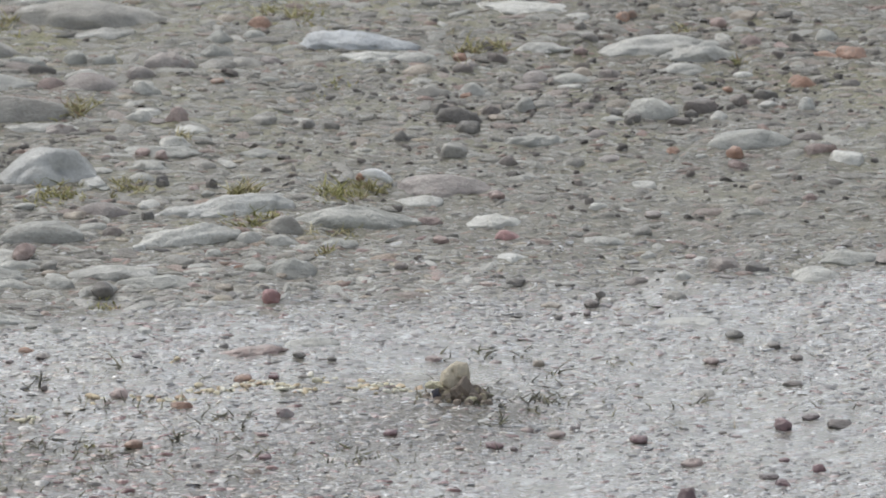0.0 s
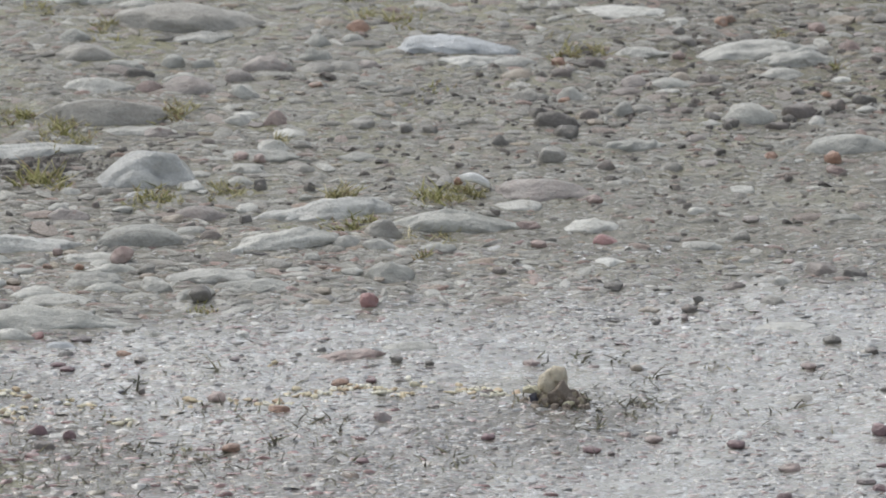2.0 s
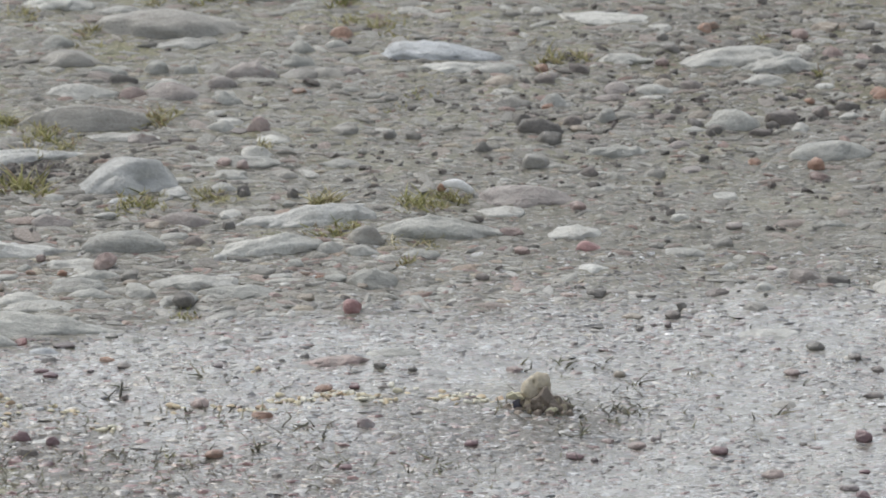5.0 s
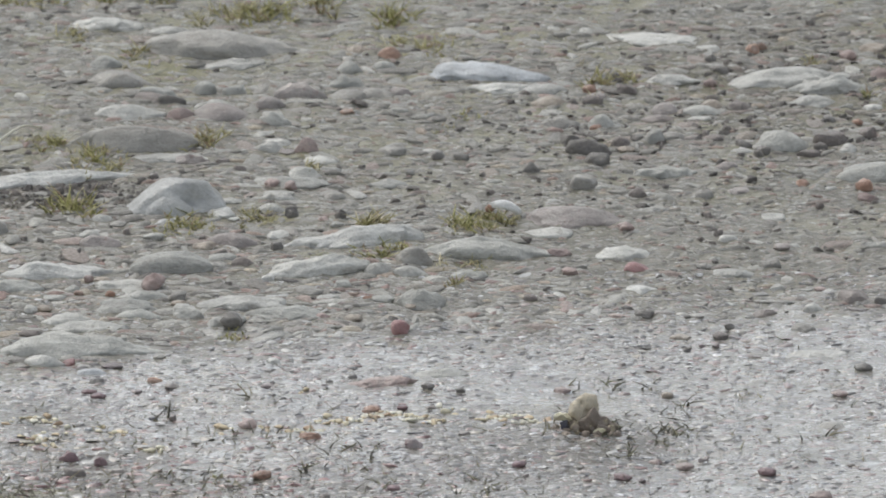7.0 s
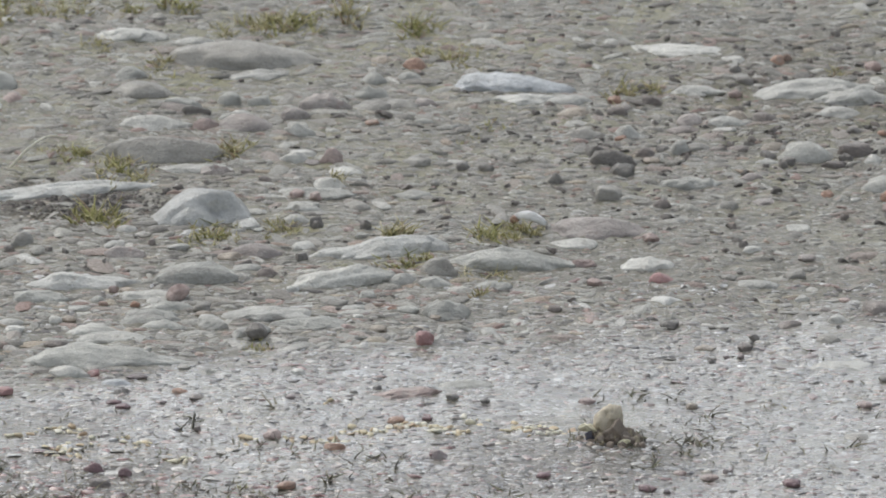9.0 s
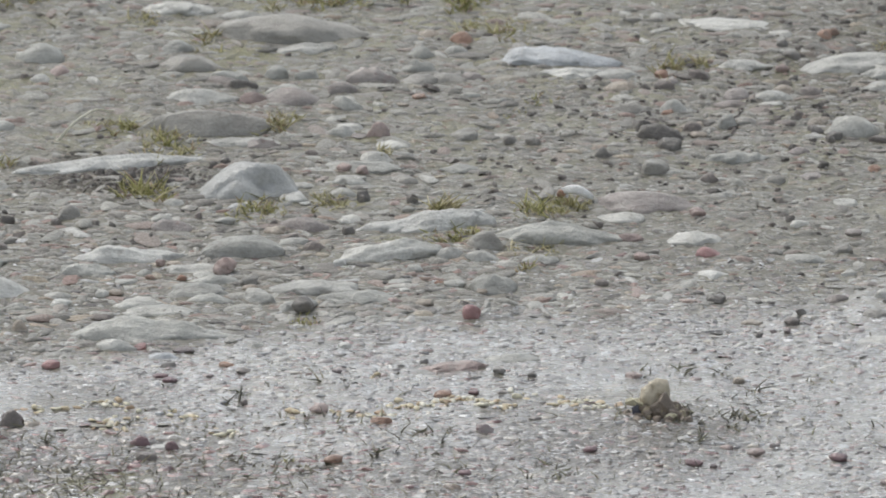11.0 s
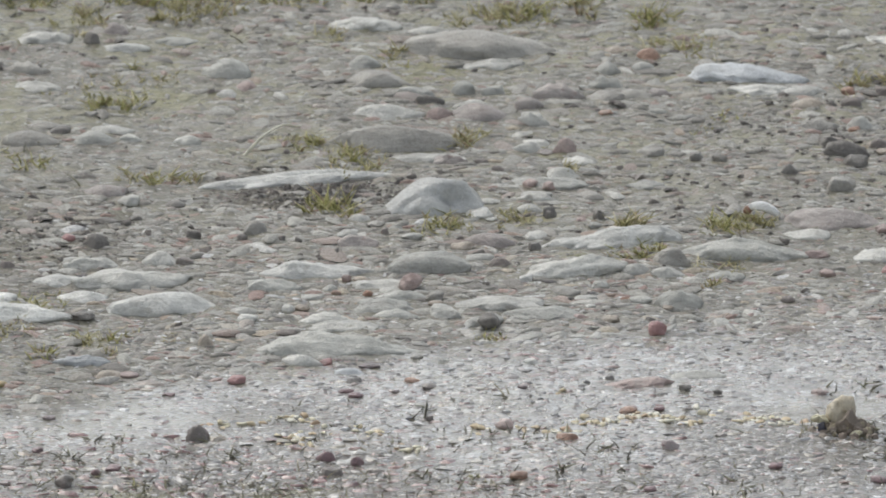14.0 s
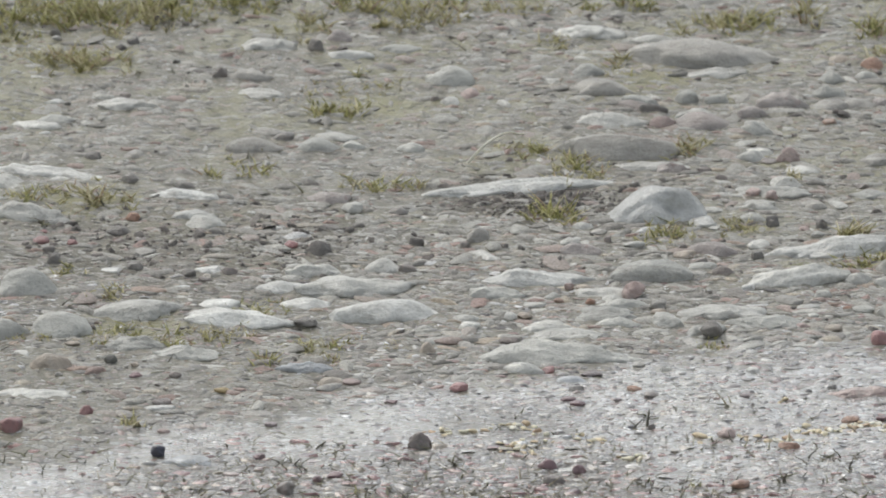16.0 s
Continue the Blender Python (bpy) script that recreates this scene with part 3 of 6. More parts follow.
stone(-0.3981, 0.1298, 0.0174, 0.0062, 0.0038, -8, "white", "ridge", -0.2)
stone(-0.3946, 0.1000, 0.0111, 0.0047, 0.0035, 0, "white", "ridge")
stone(-0.3737, 0.2110, 0.0145, 0.0094, 0.0071, 0, "taupe", "round", -0.1)
stone(-0.3438, 0.2102, 0.0116, 0.0081, 0.0067, -8, "grey", "round")
stone(-0.4418, 0.2770, 0.0160, 0.0067, 0.0042, -3, "pale", "ridge")
stone(-0.3806, 0.3882, 0.0150, 0.0063, 0.0047, 0, "pale", "ridge", 0.2)
stone(-0.3558, 0.3822, 0.0052, 0.0052, 0.0067, 0, "dark", "shard")
stone(-0.3468, 0.3995, 0.0074, 0.0051, 0.0068, 0, "mauve", "round")
stone(-0.3389, 0.3711, 0.0121, 0.0051, 0.0028, 0, "white", "ridge")
stone(-0.3841, 0.3288, 0.0116, 0.0048, 0.0050, -6, "taupe", "ridge", -0.1)
stone(-0.3988, 0.3320, 0.0039, 0.0039, 0.0053, 0, "brown", "shard")
stone(-0.3342, 0.1306, 0.0104, 0.0073, 0.0054, 0, "mauve", "round")
stone(-0.2725, -0.2383, 0.0051, 0.0036, 0.0091, 0, "brown", "round")
stone(-0.2243, -0.0624, 0.0126, 0.0053, 0.0042, 0, "pale", "ridge")
stone(-0.2310, 0.0108, 0.0280, 0.0101, 0.0060, 0, "white", "ridge", -0.1)
stone(-0.2501, -0.0114, 0.0135, 0.0057, 0.0046, 0, "grey", "ridge")
stone(-0.2320, -0.1268, 0.0090, 0.0063, 0.0053, 0, "pale", "round")
stone(-0.2722, -0.2378, 0.0049, 0.0034, 0.0058, 0, "plum", "ball")
stone(-0.2155, -0.2632, 0.0049, 0.0034, 0.0050, 0, "wine", "round")
stone(-0.3345, 0.0503, 0.0072, 0.0050, 0.0073, 0, "dark", "round")
stone(0.1317, 0.3667, 0.0042, 0.0038, 0.0051, 0, "pink", "ball")
stone(0.1475, 0.3369, 0.0065, 0.0062, 0.0046, 0, "pink", "round")
stone(0.1682, 0.3394, 0.0049, 0.0044, 0.0047, 0, "dark", "shard")
stone(0.1949, 0.3123, 0.0083, 0.0067, 0.0075, 0, "rust", "slab")
stone(0.1665, 0.2728, 0.0056, 0.0054, 0.0046, 0, "rust", "round")
stone(0.1931, 0.2629, 0.0059, 0.0049, 0.0030, 0, "dark", "round")
stone(0.1165, 0.2184, 0.0040, 0.0036, 0.0035, 0, "dark", "shard")
stone(0.0885, 0.2109, 0.0044, 0.0038, 0.0031, 0, "dark", "shard")
stone(0.0800, 0.2182, 0.0040, 0.0036, 0.0032, 0, "dark", "shard")
stone(0.0566, 0.2279, 0.0042, 0.0031, 0.0025, 0, "brown", "shard")
stone(0.0782, 0.2861, 0.0067, 0.0064, 0.0040, 0, "brown", "round")
stone(0.1348, 0.1510, 0.0042, 0.0038, 0.0058, 0, "rust", "ball")
stone(0.1747, 0.1573, 0.0076, 0.0061, 0.0053, 0, "pink", "slab")
stone(0.1868, 0.1435, 0.0086, 0.0069, 0.0056, 0, "pale", "slab")
stone(-0.0622, 0.2006, 0.0037, 0.0033, 0.0038, 0, "dark", "shard")
stone(-0.0518, 0.1987, 0.0038, 0.0034, 0.0035, 0, "dark", "shard")
stone(0.1207, 0.2645, 0.0033, 0.0029, 0.0024, 0, "dark", "shard")
stone(0.0093, 0.2889, 0.0051, 0.0046, 0.0040, 0, "brown", "shard")
stone(0.1151, 0.2922, 0.0120, 0.0078, 0.0034, 0, "pale", "ridge")
stone(-0.0332, 0.3074, 0.0161, 0.0078, 0.0034, 0, "pale", "ridge")
stone(0.0245, 0.0822, 0.0041, 0.0037, 0.0041, 0, "pink", "ball")
stone(0.0225, 0.0453, 0.0139, 0.0086, 0.0038, -11, "pale", "ridge")
stone(0.0299, 0.0213, 0.0063, 0.0050, 0.0043, 0, "brick", "round", -0.2)
stone(-0.0059, 0.0461, 0.0063, 0.0050, 0.0050, 0, "pink", "slab")
stone(-0.0009, 0.0142, 0.0038, 0.0034, 0.0033, 0, "pink", "ball")
stone(-0.0188, -0.0291, 0.0032, 0.0028, 0.0030, 0, "brown", "ball")
stone(0.0313, -0.0141, 0.0080, 0.0063, 0.0027, 0, "white", "slab")
stone(-0.0668, -0.0358, 0.0119, 0.0095, 0.0078, 0, "grey", "ridge")
stone(-0.0472, 0.0101, 0.0094, 0.0059, 0.0026, 0, "grey", "ridge")
stone(-0.1062, 0.0954, 0.0025, 0.0022, 0.0046, 0, "dark", "shard")
stone(0.0322, -0.0524, 0.0044, 0.0040, 0.0034, 0, "dark", "ball")
stone(-0.0112, 0.0768, 0.0122, 0.0067, 0.0029, 0, "pale", "ridge")
stone(-0.0722, -0.0424, 0.0025, 0.0023, 0.0024, 0, "beige", "ball")
stone(-0.1673, 0.0480, 0.0051, 0.0046, 0.0043, 0, "beige", "ball")
stone(-0.1488, 0.0228, 0.0059, 0.0056, 0.0048, 0, "brown", "round")
stone(-0.1768, -0.0300, 0.0040, 0.0036, 0.0042, 0, "taupe", "ball")
stone(-0.1289, -0.0563, 0.0185, 0.0080, 0.0035, 0, "grey", "ridge")
stone(-0.1105, -0.0592, 0.0043, 0.0034, 0.0038, 0, "pink", "slab")
stone(-0.0845, -0.0318, 0.0051, 0.0039, 0.0032, 0, "grey", "ball")
stone(-0.1339, 0.0496, 0.0032, 0.0029, 0.0037, 0, "dark", "shard")
stone(-0.1056, 0.0952, 0.0021, 0.0019, 0.0035, 0, "dark", "shard")
stone(-0.1286, 0.1003, 0.0032, 0.0029, 0.0052, 0, "dark", "shard")
stone(-0.2410, -0.0837, 0.0048, 0.0038, 0.0032, 0, "brown", "ball")
stone(-0.2622, 0.0740, 0.0064, 0.0062, 0.0070, 0, "taupe", "round")
stone(-0.2201, 0.0667, 0.0059, 0.0053, 0.0033, 0, "pale", "round")
stone(-0.0848, 0.1530, 0.0099, 0.0068, 0.0030, 0, "grey", "ridge")
stone(-0.1108, 0.1336, 0.0070, 0.0060, 0.0037, 0, "taupe", "round")
stone(-0.1287, 0.0983, 0.0022, 0.0020, 0.0039, 0, "dark", "shard")
stone(-0.1056, 0.0943, 0.0025, 0.0022, 0.0053, 0, "dark", "shard")
stone(-0.1612, 0.1024, 0.0078, 0.0062, 0.0035, 0, "white", "slab")
stone(-0.1463, -0.0400, 0.0232, 0.0102, 0.0045, 0, "pale", "ridge")
stone(-0.1988, -0.0433, 0.0160, 0.0095, 0.0041, 0, "grey", "ridge")
stone(-0.0851, -0.1550, 0.0178, 0.0072, 0.0034, 9, "pink", "ridge", 0.2)
stone(-0.1310, -0.1242, 0.0037, 0.0030, 0.0040, 0, "white", "slab")
stone(-0.1338, -0.1641, 0.0025, 0.0022, 0.0022, 0, "plum", "ball")
stone(-0.2108, -0.1687, 0.0035, 0.0027, 0.0017, 0, "wine", "ball")
stone(-0.2065, -0.1771, 0.0035, 0.0031, 0.0022, 0, "wine", "ball")
stone(-0.1745, -0.1659, 0.0037, 0.0033, 0.0021, 0, "brown", "ball")
stone(-0.1822, -0.1563, 0.0037, 0.0030, 0.0040, 0, "rust", "slab")
stone(-0.0871, -0.1932, 0.0042, 0.0038, 0.0026, 0, "rust", "ball")
stone(-0.2020, -0.2712, 0.0030, 0.0027, 0.0043, 0, "wine", "ball")
stone(-0.1323, -0.2878, 0.0041, 0.0037, 0.0035, 0, "rust", "ball")
stone(-0.1133, -0.2314, 0.0052, 0.0042, 0.0034, 0, "rust", "slab")
stone(-0.1405, -0.2190, 0.0042, 0.0037, 0.0037, 0, "pink", "ball")
stone(-0.0676, -0.2458, 0.0046, 0.0040, 0.0042, 0, "plum", "round")
stone(-0.0736, -0.1924, 0.0025, 0.0022, 0.0022, 0, "wine", "ball")
stone(-0.2121, -0.2835, 0.0051, 0.0041, 0.0030, 0, "brown", "slab")
stone(0.1283, -0.1294, 0.0042, 0.0038, 0.0032, 0, "dark", "ball")
stone(0.0700, -0.0735, 0.0024, 0.0021, 0.0038, 0, "dark", "ball")
stone(0.0660, -0.0853, 0.0036, 0.0033, 0.0031, 0, "brown", "ball")
stone(0.0866, -0.0473, 0.0062, 0.0058, 0.0036, 0, "brown", "round")
stone(0.1273, -0.0298, 0.0087, 0.0070, 0.0066, 0, "brown", "slab")
stone(0.1399, -0.0336, 0.0062, 0.0050, 0.0067, 0, "dark", "slab")
stone(0.1460, -0.2590, 0.0041, 0.0037, 0.0054, 0, "wine", "ball")
stone(0.1585, -0.2472, 0.0041, 0.0037, 0.0024, 0, "plum", "ball")
stone(0.1708, -0.2575, 0.0060, 0.0048, 0.0029, 0, "brown", "slab")
stone(0.0837, -0.2806, 0.0041, 0.0037, 0.0031, 0, "wine", "ball")
stone(0.0220, -0.2865, 0.0041, 0.0037, 0.0026, 0, "wine", "ball")
stone(0.1062, -0.3087, 0.0054, 0.0043, 0.0045, 0, "pink", "slab")
stone(0.1599, -0.3213, 0.0029, 0.0026, 0.0039, 0, "wine", "ball")
stone(0.1440, -0.3388, 0.0043, 0.0034, 0.0055, 0, "wine", "slab")
stone(0.1382, -0.3315, 0.0042, 0.0035, 0.0022, 0, "plum", "ball")
stone(0.1037, -0.3676, 0.0052, 0.0050, 0.0098, 0, "wine", "shard")
stone(0.1135, -0.2083, 0.0070, 0.0055, 0.0025, 0, "taupe", "round")
stone(0.1519, -0.1996, 0.0048, 0.0033, 0.0021, 0, "brown", "ball")
stone(0.1454, -0.1427, 0.0030, 0.0027, 0.0025, 0, "brown", "ball")
stone(0.1548, -0.1594, 0.0030, 0.0027, 0.0021, 0, "brown", "ball")
stone(0.0567, -0.2584, 0.0023, 0.0021, 0.0022, 0, "plum", "ball")
stone(-0.0225, -0.2681, 0.0032, 0.0028, 0.0026, 0, "wine", "ball")
stone(0.0304, -0.2922, 0.0017, 0.0015, 0.0022, 0, "plum", "ball")
stone(-0.0689, -0.2445, 0.0032, 0.0028, 0.0026, 0, "wine", "ball")
stone(-0.0628, -0.1617, 0.0030, 0.0027, 0.0027, 0, "dark", "ball")
stone(-0.0485, -0.1663, 0.0023, 0.0021, 0.0022, 0, "dark", "ball")
stone(-0.0756, -0.3050, 0.0029, 0.0026, 0.0024, 0, "wine", "ball")
stone(-0.1048, -0.3171, 0.0023, 0.0021, 0.0021, 0, "brown", "ball")
stone(0.1454, -0.3078, 0.0024, 0.0022, 0.0018, 0, "wine", "ball")
stone(0.0488, -0.2691, 0.0041, 0.0037, 0.0028, 0, "pink", "ball")
stone(0.1087, -0.0454, 0.0063, 0.0050, 0.0070, 0, "pale", "slab")
stone(0.1655, -0.0416, 0.0126, 0.0088, 0.0038, 0, "pale", "ridge")
stone(0.1074, -0.1081, 0.0145, 0.0080, 0.0016, 0, "pale", "ridge")
stone(0.1827, -0.0156, 0.0139, 0.0092, 0.0040, 0, "grey", "ridge")
stone(0.0716, 0.0163, 0.0115, 0.0067, 0.0029, 0, "pale", "ridge")
stone(-0.0580, -0.1385, 0.0124, 0.0058, 0.0025, 0, "grey", "ridge")
stone(-0.3150, 0.3838, 0.0109, 0.0059, 0.0026, 0, "grey", "ridge")
stone(-0.3772, 0.3006, 0.0131, 0.0074, 0.0032, 0, "pale", "ridge")
stone(-0.3365, 0.2321, 0.0125, 0.0073, 0.0032, 0, "pale", "ridge")
stone(-0.3613, 0.2285, 0.0061, 0.0058, 0.0036, 0, "dark", "round")
stone(-0.3008, 0.2098, 0.0071, 0.0068, 0.0044, 0, "grey", "round")
stone(-0.2859, 0.2893, 0.0056, 0.0054, 0.0039, 0, "white", "round")
stone(-0.2774, 0.3012, 0.0056, 0.0054, 0.0042, 0, "pink", "round")
stone(-0.2008, 0.2867, 0.0111, 0.0058, 0.0025, -24, "brown", "ridge")
stone(-0.2507, 0.4360, 0.0069, 0.0054, 0.0033, 0, "dark", "round")
stone(-0.1601, 0.3025, 0.0062, 0.0052, 0.0032, 0, "grey", "round")
stone(-0.2157, 0.3154, 0.0175, 0.0094, 0.0058, -18, "taupe", "round")
stone(-0.1853, 0.1919, 0.0195, 0.0069, 0.0030, 0, "pale", "ridge")
stone(-0.0874, 0.3636, 0.0062, 0.0060, 0.0058, 0, "rust", "round")
stone(-0.1037, 0.3714, 0.0062, 0.0060, 0.0040, 0, "beige", "round")
stone(-0.0937, 0.3000, 0.0096, 0.0062, 0.0038, 0, "taupe", "round")
stone(-0.1412, 0.2604, 0.0086, 0.0058, 0.0041, -32, "pale", "slab")
stone(-0.4885, 0.1499, 0.0148, 0.0091, 0.0040, -18, "pale", "ridge")
stone(-0.4017, 0.1466, 0.0052, 0.0038, 0.0031, 0, "dark", "shard")
stone(-0.4277, 0.1523, 0.0046, 0.0041, 0.0035, 0, "dark", "shard")
stone(-0.3883, 0.0883, 0.0111, 0.0089, 0.0040, 0, "grey", "ridge")
stone(-0.4222, 0.0960, 0.0034, 0.0030, 0.0040, 0, "rust", "ball")
stone(-0.4265, 0.0753, 0.0071, 0.0056, 0.0035, 0, "dark", "round")
stone(-0.4610, 0.0565, 0.0039, 0.0035, 0.0034, 0, "brick", "ball")
stone(-0.4567, 0.0429, 0.0032, 0.0029, 0.0030, 0, "dark", "shard")
stone(-0.4466, 0.0540, 0.0026, 0.0023, 0.0034, 0, "brick", "ball")
stone(-0.4519, 0.0243, 0.0038, 0.0035, 0.0048, 0, "dark", "shard")
stone(-0.4164, 0.0223, 0.0045, 0.0037, 0.0030, 0, "dark", "shard")
stone(-0.3905, 0.0103, 0.0038, 0.0034, 0.0031, 0, "dark", "shard")
stone(-0.3724, 0.0143, 0.0043, 0.0039, 0.0037, 0, "brown", "shard")
stone(-0.3819, 0.0176, 0.0063, 0.0050, 0.0025, 0, "white", "slab")
stone(-0.3468, 0.0569, 0.0032, 0.0029, 0.0033, 0, "brick", "ball")
stone(-0.3815, 0.0732, 0.0045, 0.0035, 0.0029, 0, "dark", "shard")
stone(-0.3020, 0.1136, 0.0058, 0.0051, 0.0031, 0, "dark", "round")
stone(-0.3304, 0.0853, 0.0070, 0.0042, 0.0026, 0, "dark", "round")
stone(-0.3178, 0.0908, 0.0032, 0.0029, 0.0025, 0, "dark", "shard")
stone(-0.3039, 0.0247, 0.0089, 0.0086, 0.0063, 0, "pale", "round")
stone(-0.2920, 0.0223, 0.0045, 0.0040, 0.0037, 0, "brown", "shard")
stone(-0.3223, 0.1108, 0.0052, 0.0047, 0.0049, 0, "pale", "ball")
stone(-0.2900, 0.0649, 0.0037, 0.0034, 0.0044, 0, "dark", "shard")
stone(-0.3456, -0.0045, 0.0160, 0.0074, 0.0032, 0, "white", "ridge")
stone(-0.4151, -0.1245, 0.0031, 0.0028, 0.0039, 0, "moss", "ball")
stone(-0.3401, -0.2611, 0.0027, 0.0024, 0.0026, 0, "wine", "ball")
stone(-0.4025, -0.1439, 0.0030, 0.0027, 0.0019, 0, "wine", "ball")
stone(-0.3849, -0.1458, 0.0030, 0.0027, 0.0027, 0, "brown", "ball")
stone(-0.3630, -0.1665, 0.0036, 0.0031, 0.0020, 0, "yellow", "ball")
stone(-0.2883, -0.1778, 0.0032, 0.0022, 0.0014, 0, "wine", "ball")
stone(-0.3257, -0.3071, 0.0043, 0.0039, 0.0053, 0, "brown", "ball")
stone(-0.3130, -0.2921, 0.0023, 0.0021, 0.0027, 0, "wine", "ball")
stone(-0.3059, -0.2869, 0.0036, 0.0033, 0.0023, 0, "wine", "ball")
stone(-0.3383, -0.2118, 0.0029, 0.0027, 0.0021, 0, "plum", "ball")
stone(-0.3843, -0.2220, 0.0029, 0.0026, 0.0021, 0, "pink", "ball")
stone(-0.3328, -0.0614, 0.0053, 0.0043, 0.0035, 0, "dark", "ball")
stone(-0.4449, -0.1706, 0.0180, 0.0075, 0.0025, 0, "pale", "ridge")
stone(-0.3077, -0.1471, 0.0050, 0.0036, 0.0023, 0, "pink", "ball")
stone(-0.4712, 0.2535, 0.0093, 0.0066, 0.0029, 0, "grey", "ridge")
stone(-0.4812, 0.2443, 0.0146, 0.0054, 0.0024, 0, "pale", "ridge")
stone(-0.4290, 0.1980, 0.0059, 0.0055, 0.0034, 0, "taupe", "round")
stone(-0.4482, 0.1933, 0.0040, 0.0036, 0.0032, 0, "dark", "shard")
stone(-0.4838, 0.4040, 0.0031, 0.0028, 0.0040, 0, "dark", "shard")
stone(-0.4438, 0.3856, 0.0034, 0.0031, 0.0035, 0, "dark", "shard")
stone(0.0647, 0.3844, 0.0065, 0.0039, 0.0017, 0, "pale", "slab")
stone(0.0659, 0.3632, 0.0030, 0.0027, 0.0033, 0, "dark", "shard")
stone(0.0705, 0.3471, 0.0046, 0.0039, 0.0032, 0, "dark", "shard")
stone(0.0788, 0.3597, 0.0024, 0.0017, 0.0014, 0, "brown", "shard")
stone(0.0687, 0.4005, 0.0022, 0.0020, 0.0022, 0, "dark", "shard")
stone(0.0414, 0.4130, 0.0034, 0.0029, 0.0024, 0, "dark", "shard")
stone(0.0866, 0.3806, 0.0041, 0.0039, 0.0044, 0, "rust", "shard")
stone(0.0654, 0.3239, 0.0035, 0.0031, 0.0039, 0, "pink", "ball")
stone(0.0112, 0.2961, 0.0047, 0.0034, 0.0028, 0, "mauve", "ball")
stone(0.0656, 0.2890, 0.0056, 0.0054, 0.0042, 0, "beige", "round")
stone(0.0587, 0.2646, 0.0069, 0.0039, 0.0017, 0, "pale", "slab")
stone(0.0252, 0.2097, 0.0040, 0.0036, 0.0032, 0, "beige", "ball")
stone(0.0787, 0.2242, 0.0034, 0.0027, 0.0036, 0, "brown", "slab")
stone(0.0569, 0.2114, 0.0040, 0.0032, 0.0023, 0, "taupe", "slab")
stone(0.0790, 0.2092, 0.0066, 0.0046, 0.0020, 0, "pale", "slab")
stone(0.0079, 0.3082, 0.0035, 0.0031, 0.0039, 0, "rust", "ball")
stone(0.0303, 0.2299, 0.0040, 0.0032, 0.0023, 0, "dark", "slab")
stone(0.0112, 0.2499, 0.0033, 0.0027, 0.0028, 0, "rust", "slab")
stone(0.0570, 0.3123, 0.0021, 0.0019, 0.0016, 0, "taupe", "ball")
stone(0.0911, 0.3840, 0.0024, 0.0022, 0.0036, 0, "rust", "ball")
stone(0.1439, 0.3827, 0.0071, 0.0056, 0.0034, 0, "beige", "slab")
stone(0.1529, 0.3584, 0.0041, 0.0029, 0.0024, 0, "mauve", "ball")
stone(0.1430, 0.3579, 0.0062, 0.0044, 0.0027, 0, "pale", "round")
stone(0.1829, 0.3463, 0.0065, 0.0062, 0.0060, 0, "grey", "round")
stone(0.1610, 0.3307, 0.0054, 0.0043, 0.0025, 0, "pink", "slab")
stone(0.1596, 0.3139, 0.0027, 0.0024, 0.0030, 0, "brown", "shard")
stone(0.1275, 0.2690, 0.0021, 0.0019, 0.0021, 0, "dark", "shard")
stone(0.1342, 0.2600, 0.0027, 0.0024, 0.0025, 0, "rust", "ball")
stone(0.1281, 0.2140, 0.0055, 0.0053, 0.0049, 0, "pale", "round")
stone(0.1417, 0.2219, 0.0058, 0.0038, 0.0017, 0, "brown", "slab")
stone(0.1522, 0.2330, 0.0053, 0.0038, 0.0031, 0, "pale", "ball")
stone(0.1702, 0.2186, 0.0079, 0.0023, 0.0010, 0, "dark", "slab")
stone(0.1823, 0.3138, 0.0067, 0.0047, 0.0020, 0, "rust", "slab")
stone(0.1424, 0.2826, 0.0056, 0.0043, 0.0026, 0, "pale", "round")
stone(0.0920, 0.2859, 0.0027, 0.0021, 0.0012, 0, "brown", "slab")
stone(0.1756, 0.1912, 0.0013, 0.0012, 0.0032, 0, "brown", "shard")
stone(0.1364, 0.1374, 0.0049, 0.0040, 0.0036, 0, "pink", "slab")
stone(0.1377, 0.1009, 0.0018, 0.0016, 0.0016, 0, "brown", "shard")
stone(0.1436, 0.1012, 0.0047, 0.0037, 0.0017, 0, "beige", "slab")
stone(0.0953, 0.0562, 0.0041, 0.0037, 0.0030, 0, "mauve", "ball")
stone(0.0927, 0.1070, 0.0060, 0.0045, 0.0020, 0, "pale", "slab")
stone(0.1755, 0.0588, 0.0021, 0.0019, 0.0020, 0, "beige", "ball")
stone(0.1549, 0.1188, 0.0042, 0.0033, 0.0021, 0, "taupe", "slab")
stone(0.1060, 0.1586, 0.0044, 0.0036, 0.0019, 0, "rust", "slab")
stone(0.1195, 0.1506, 0.0034, 0.0027, 0.0036, 0, "pale", "slab")
stone(0.0894, 0.0280, 0.0064, 0.0051, 0.0044, 0, "taupe", "slab")
stone(0.0919, -0.0066, 0.0043, 0.0035, 0.0038, 0, "pale", "slab")
stone(0.1115, -0.0095, 0.0030, 0.0023, 0.0019, 0, "pink", "ball")
stone(0.1088, 0.0073, 0.0020, 0.0018, 0.0015, 0, "dark", "shard")
stone(0.1133, 0.0038, 0.0015, 0.0014, 0.0016, 0, "dark", "shard")
stone(0.1822, 0.0013, 0.0028, 0.0023, 0.0019, 0, "dark", "shard")
stone(0.1764, 0.0129, 0.0018, 0.0016, 0.0016, 0, "taupe", "ball")
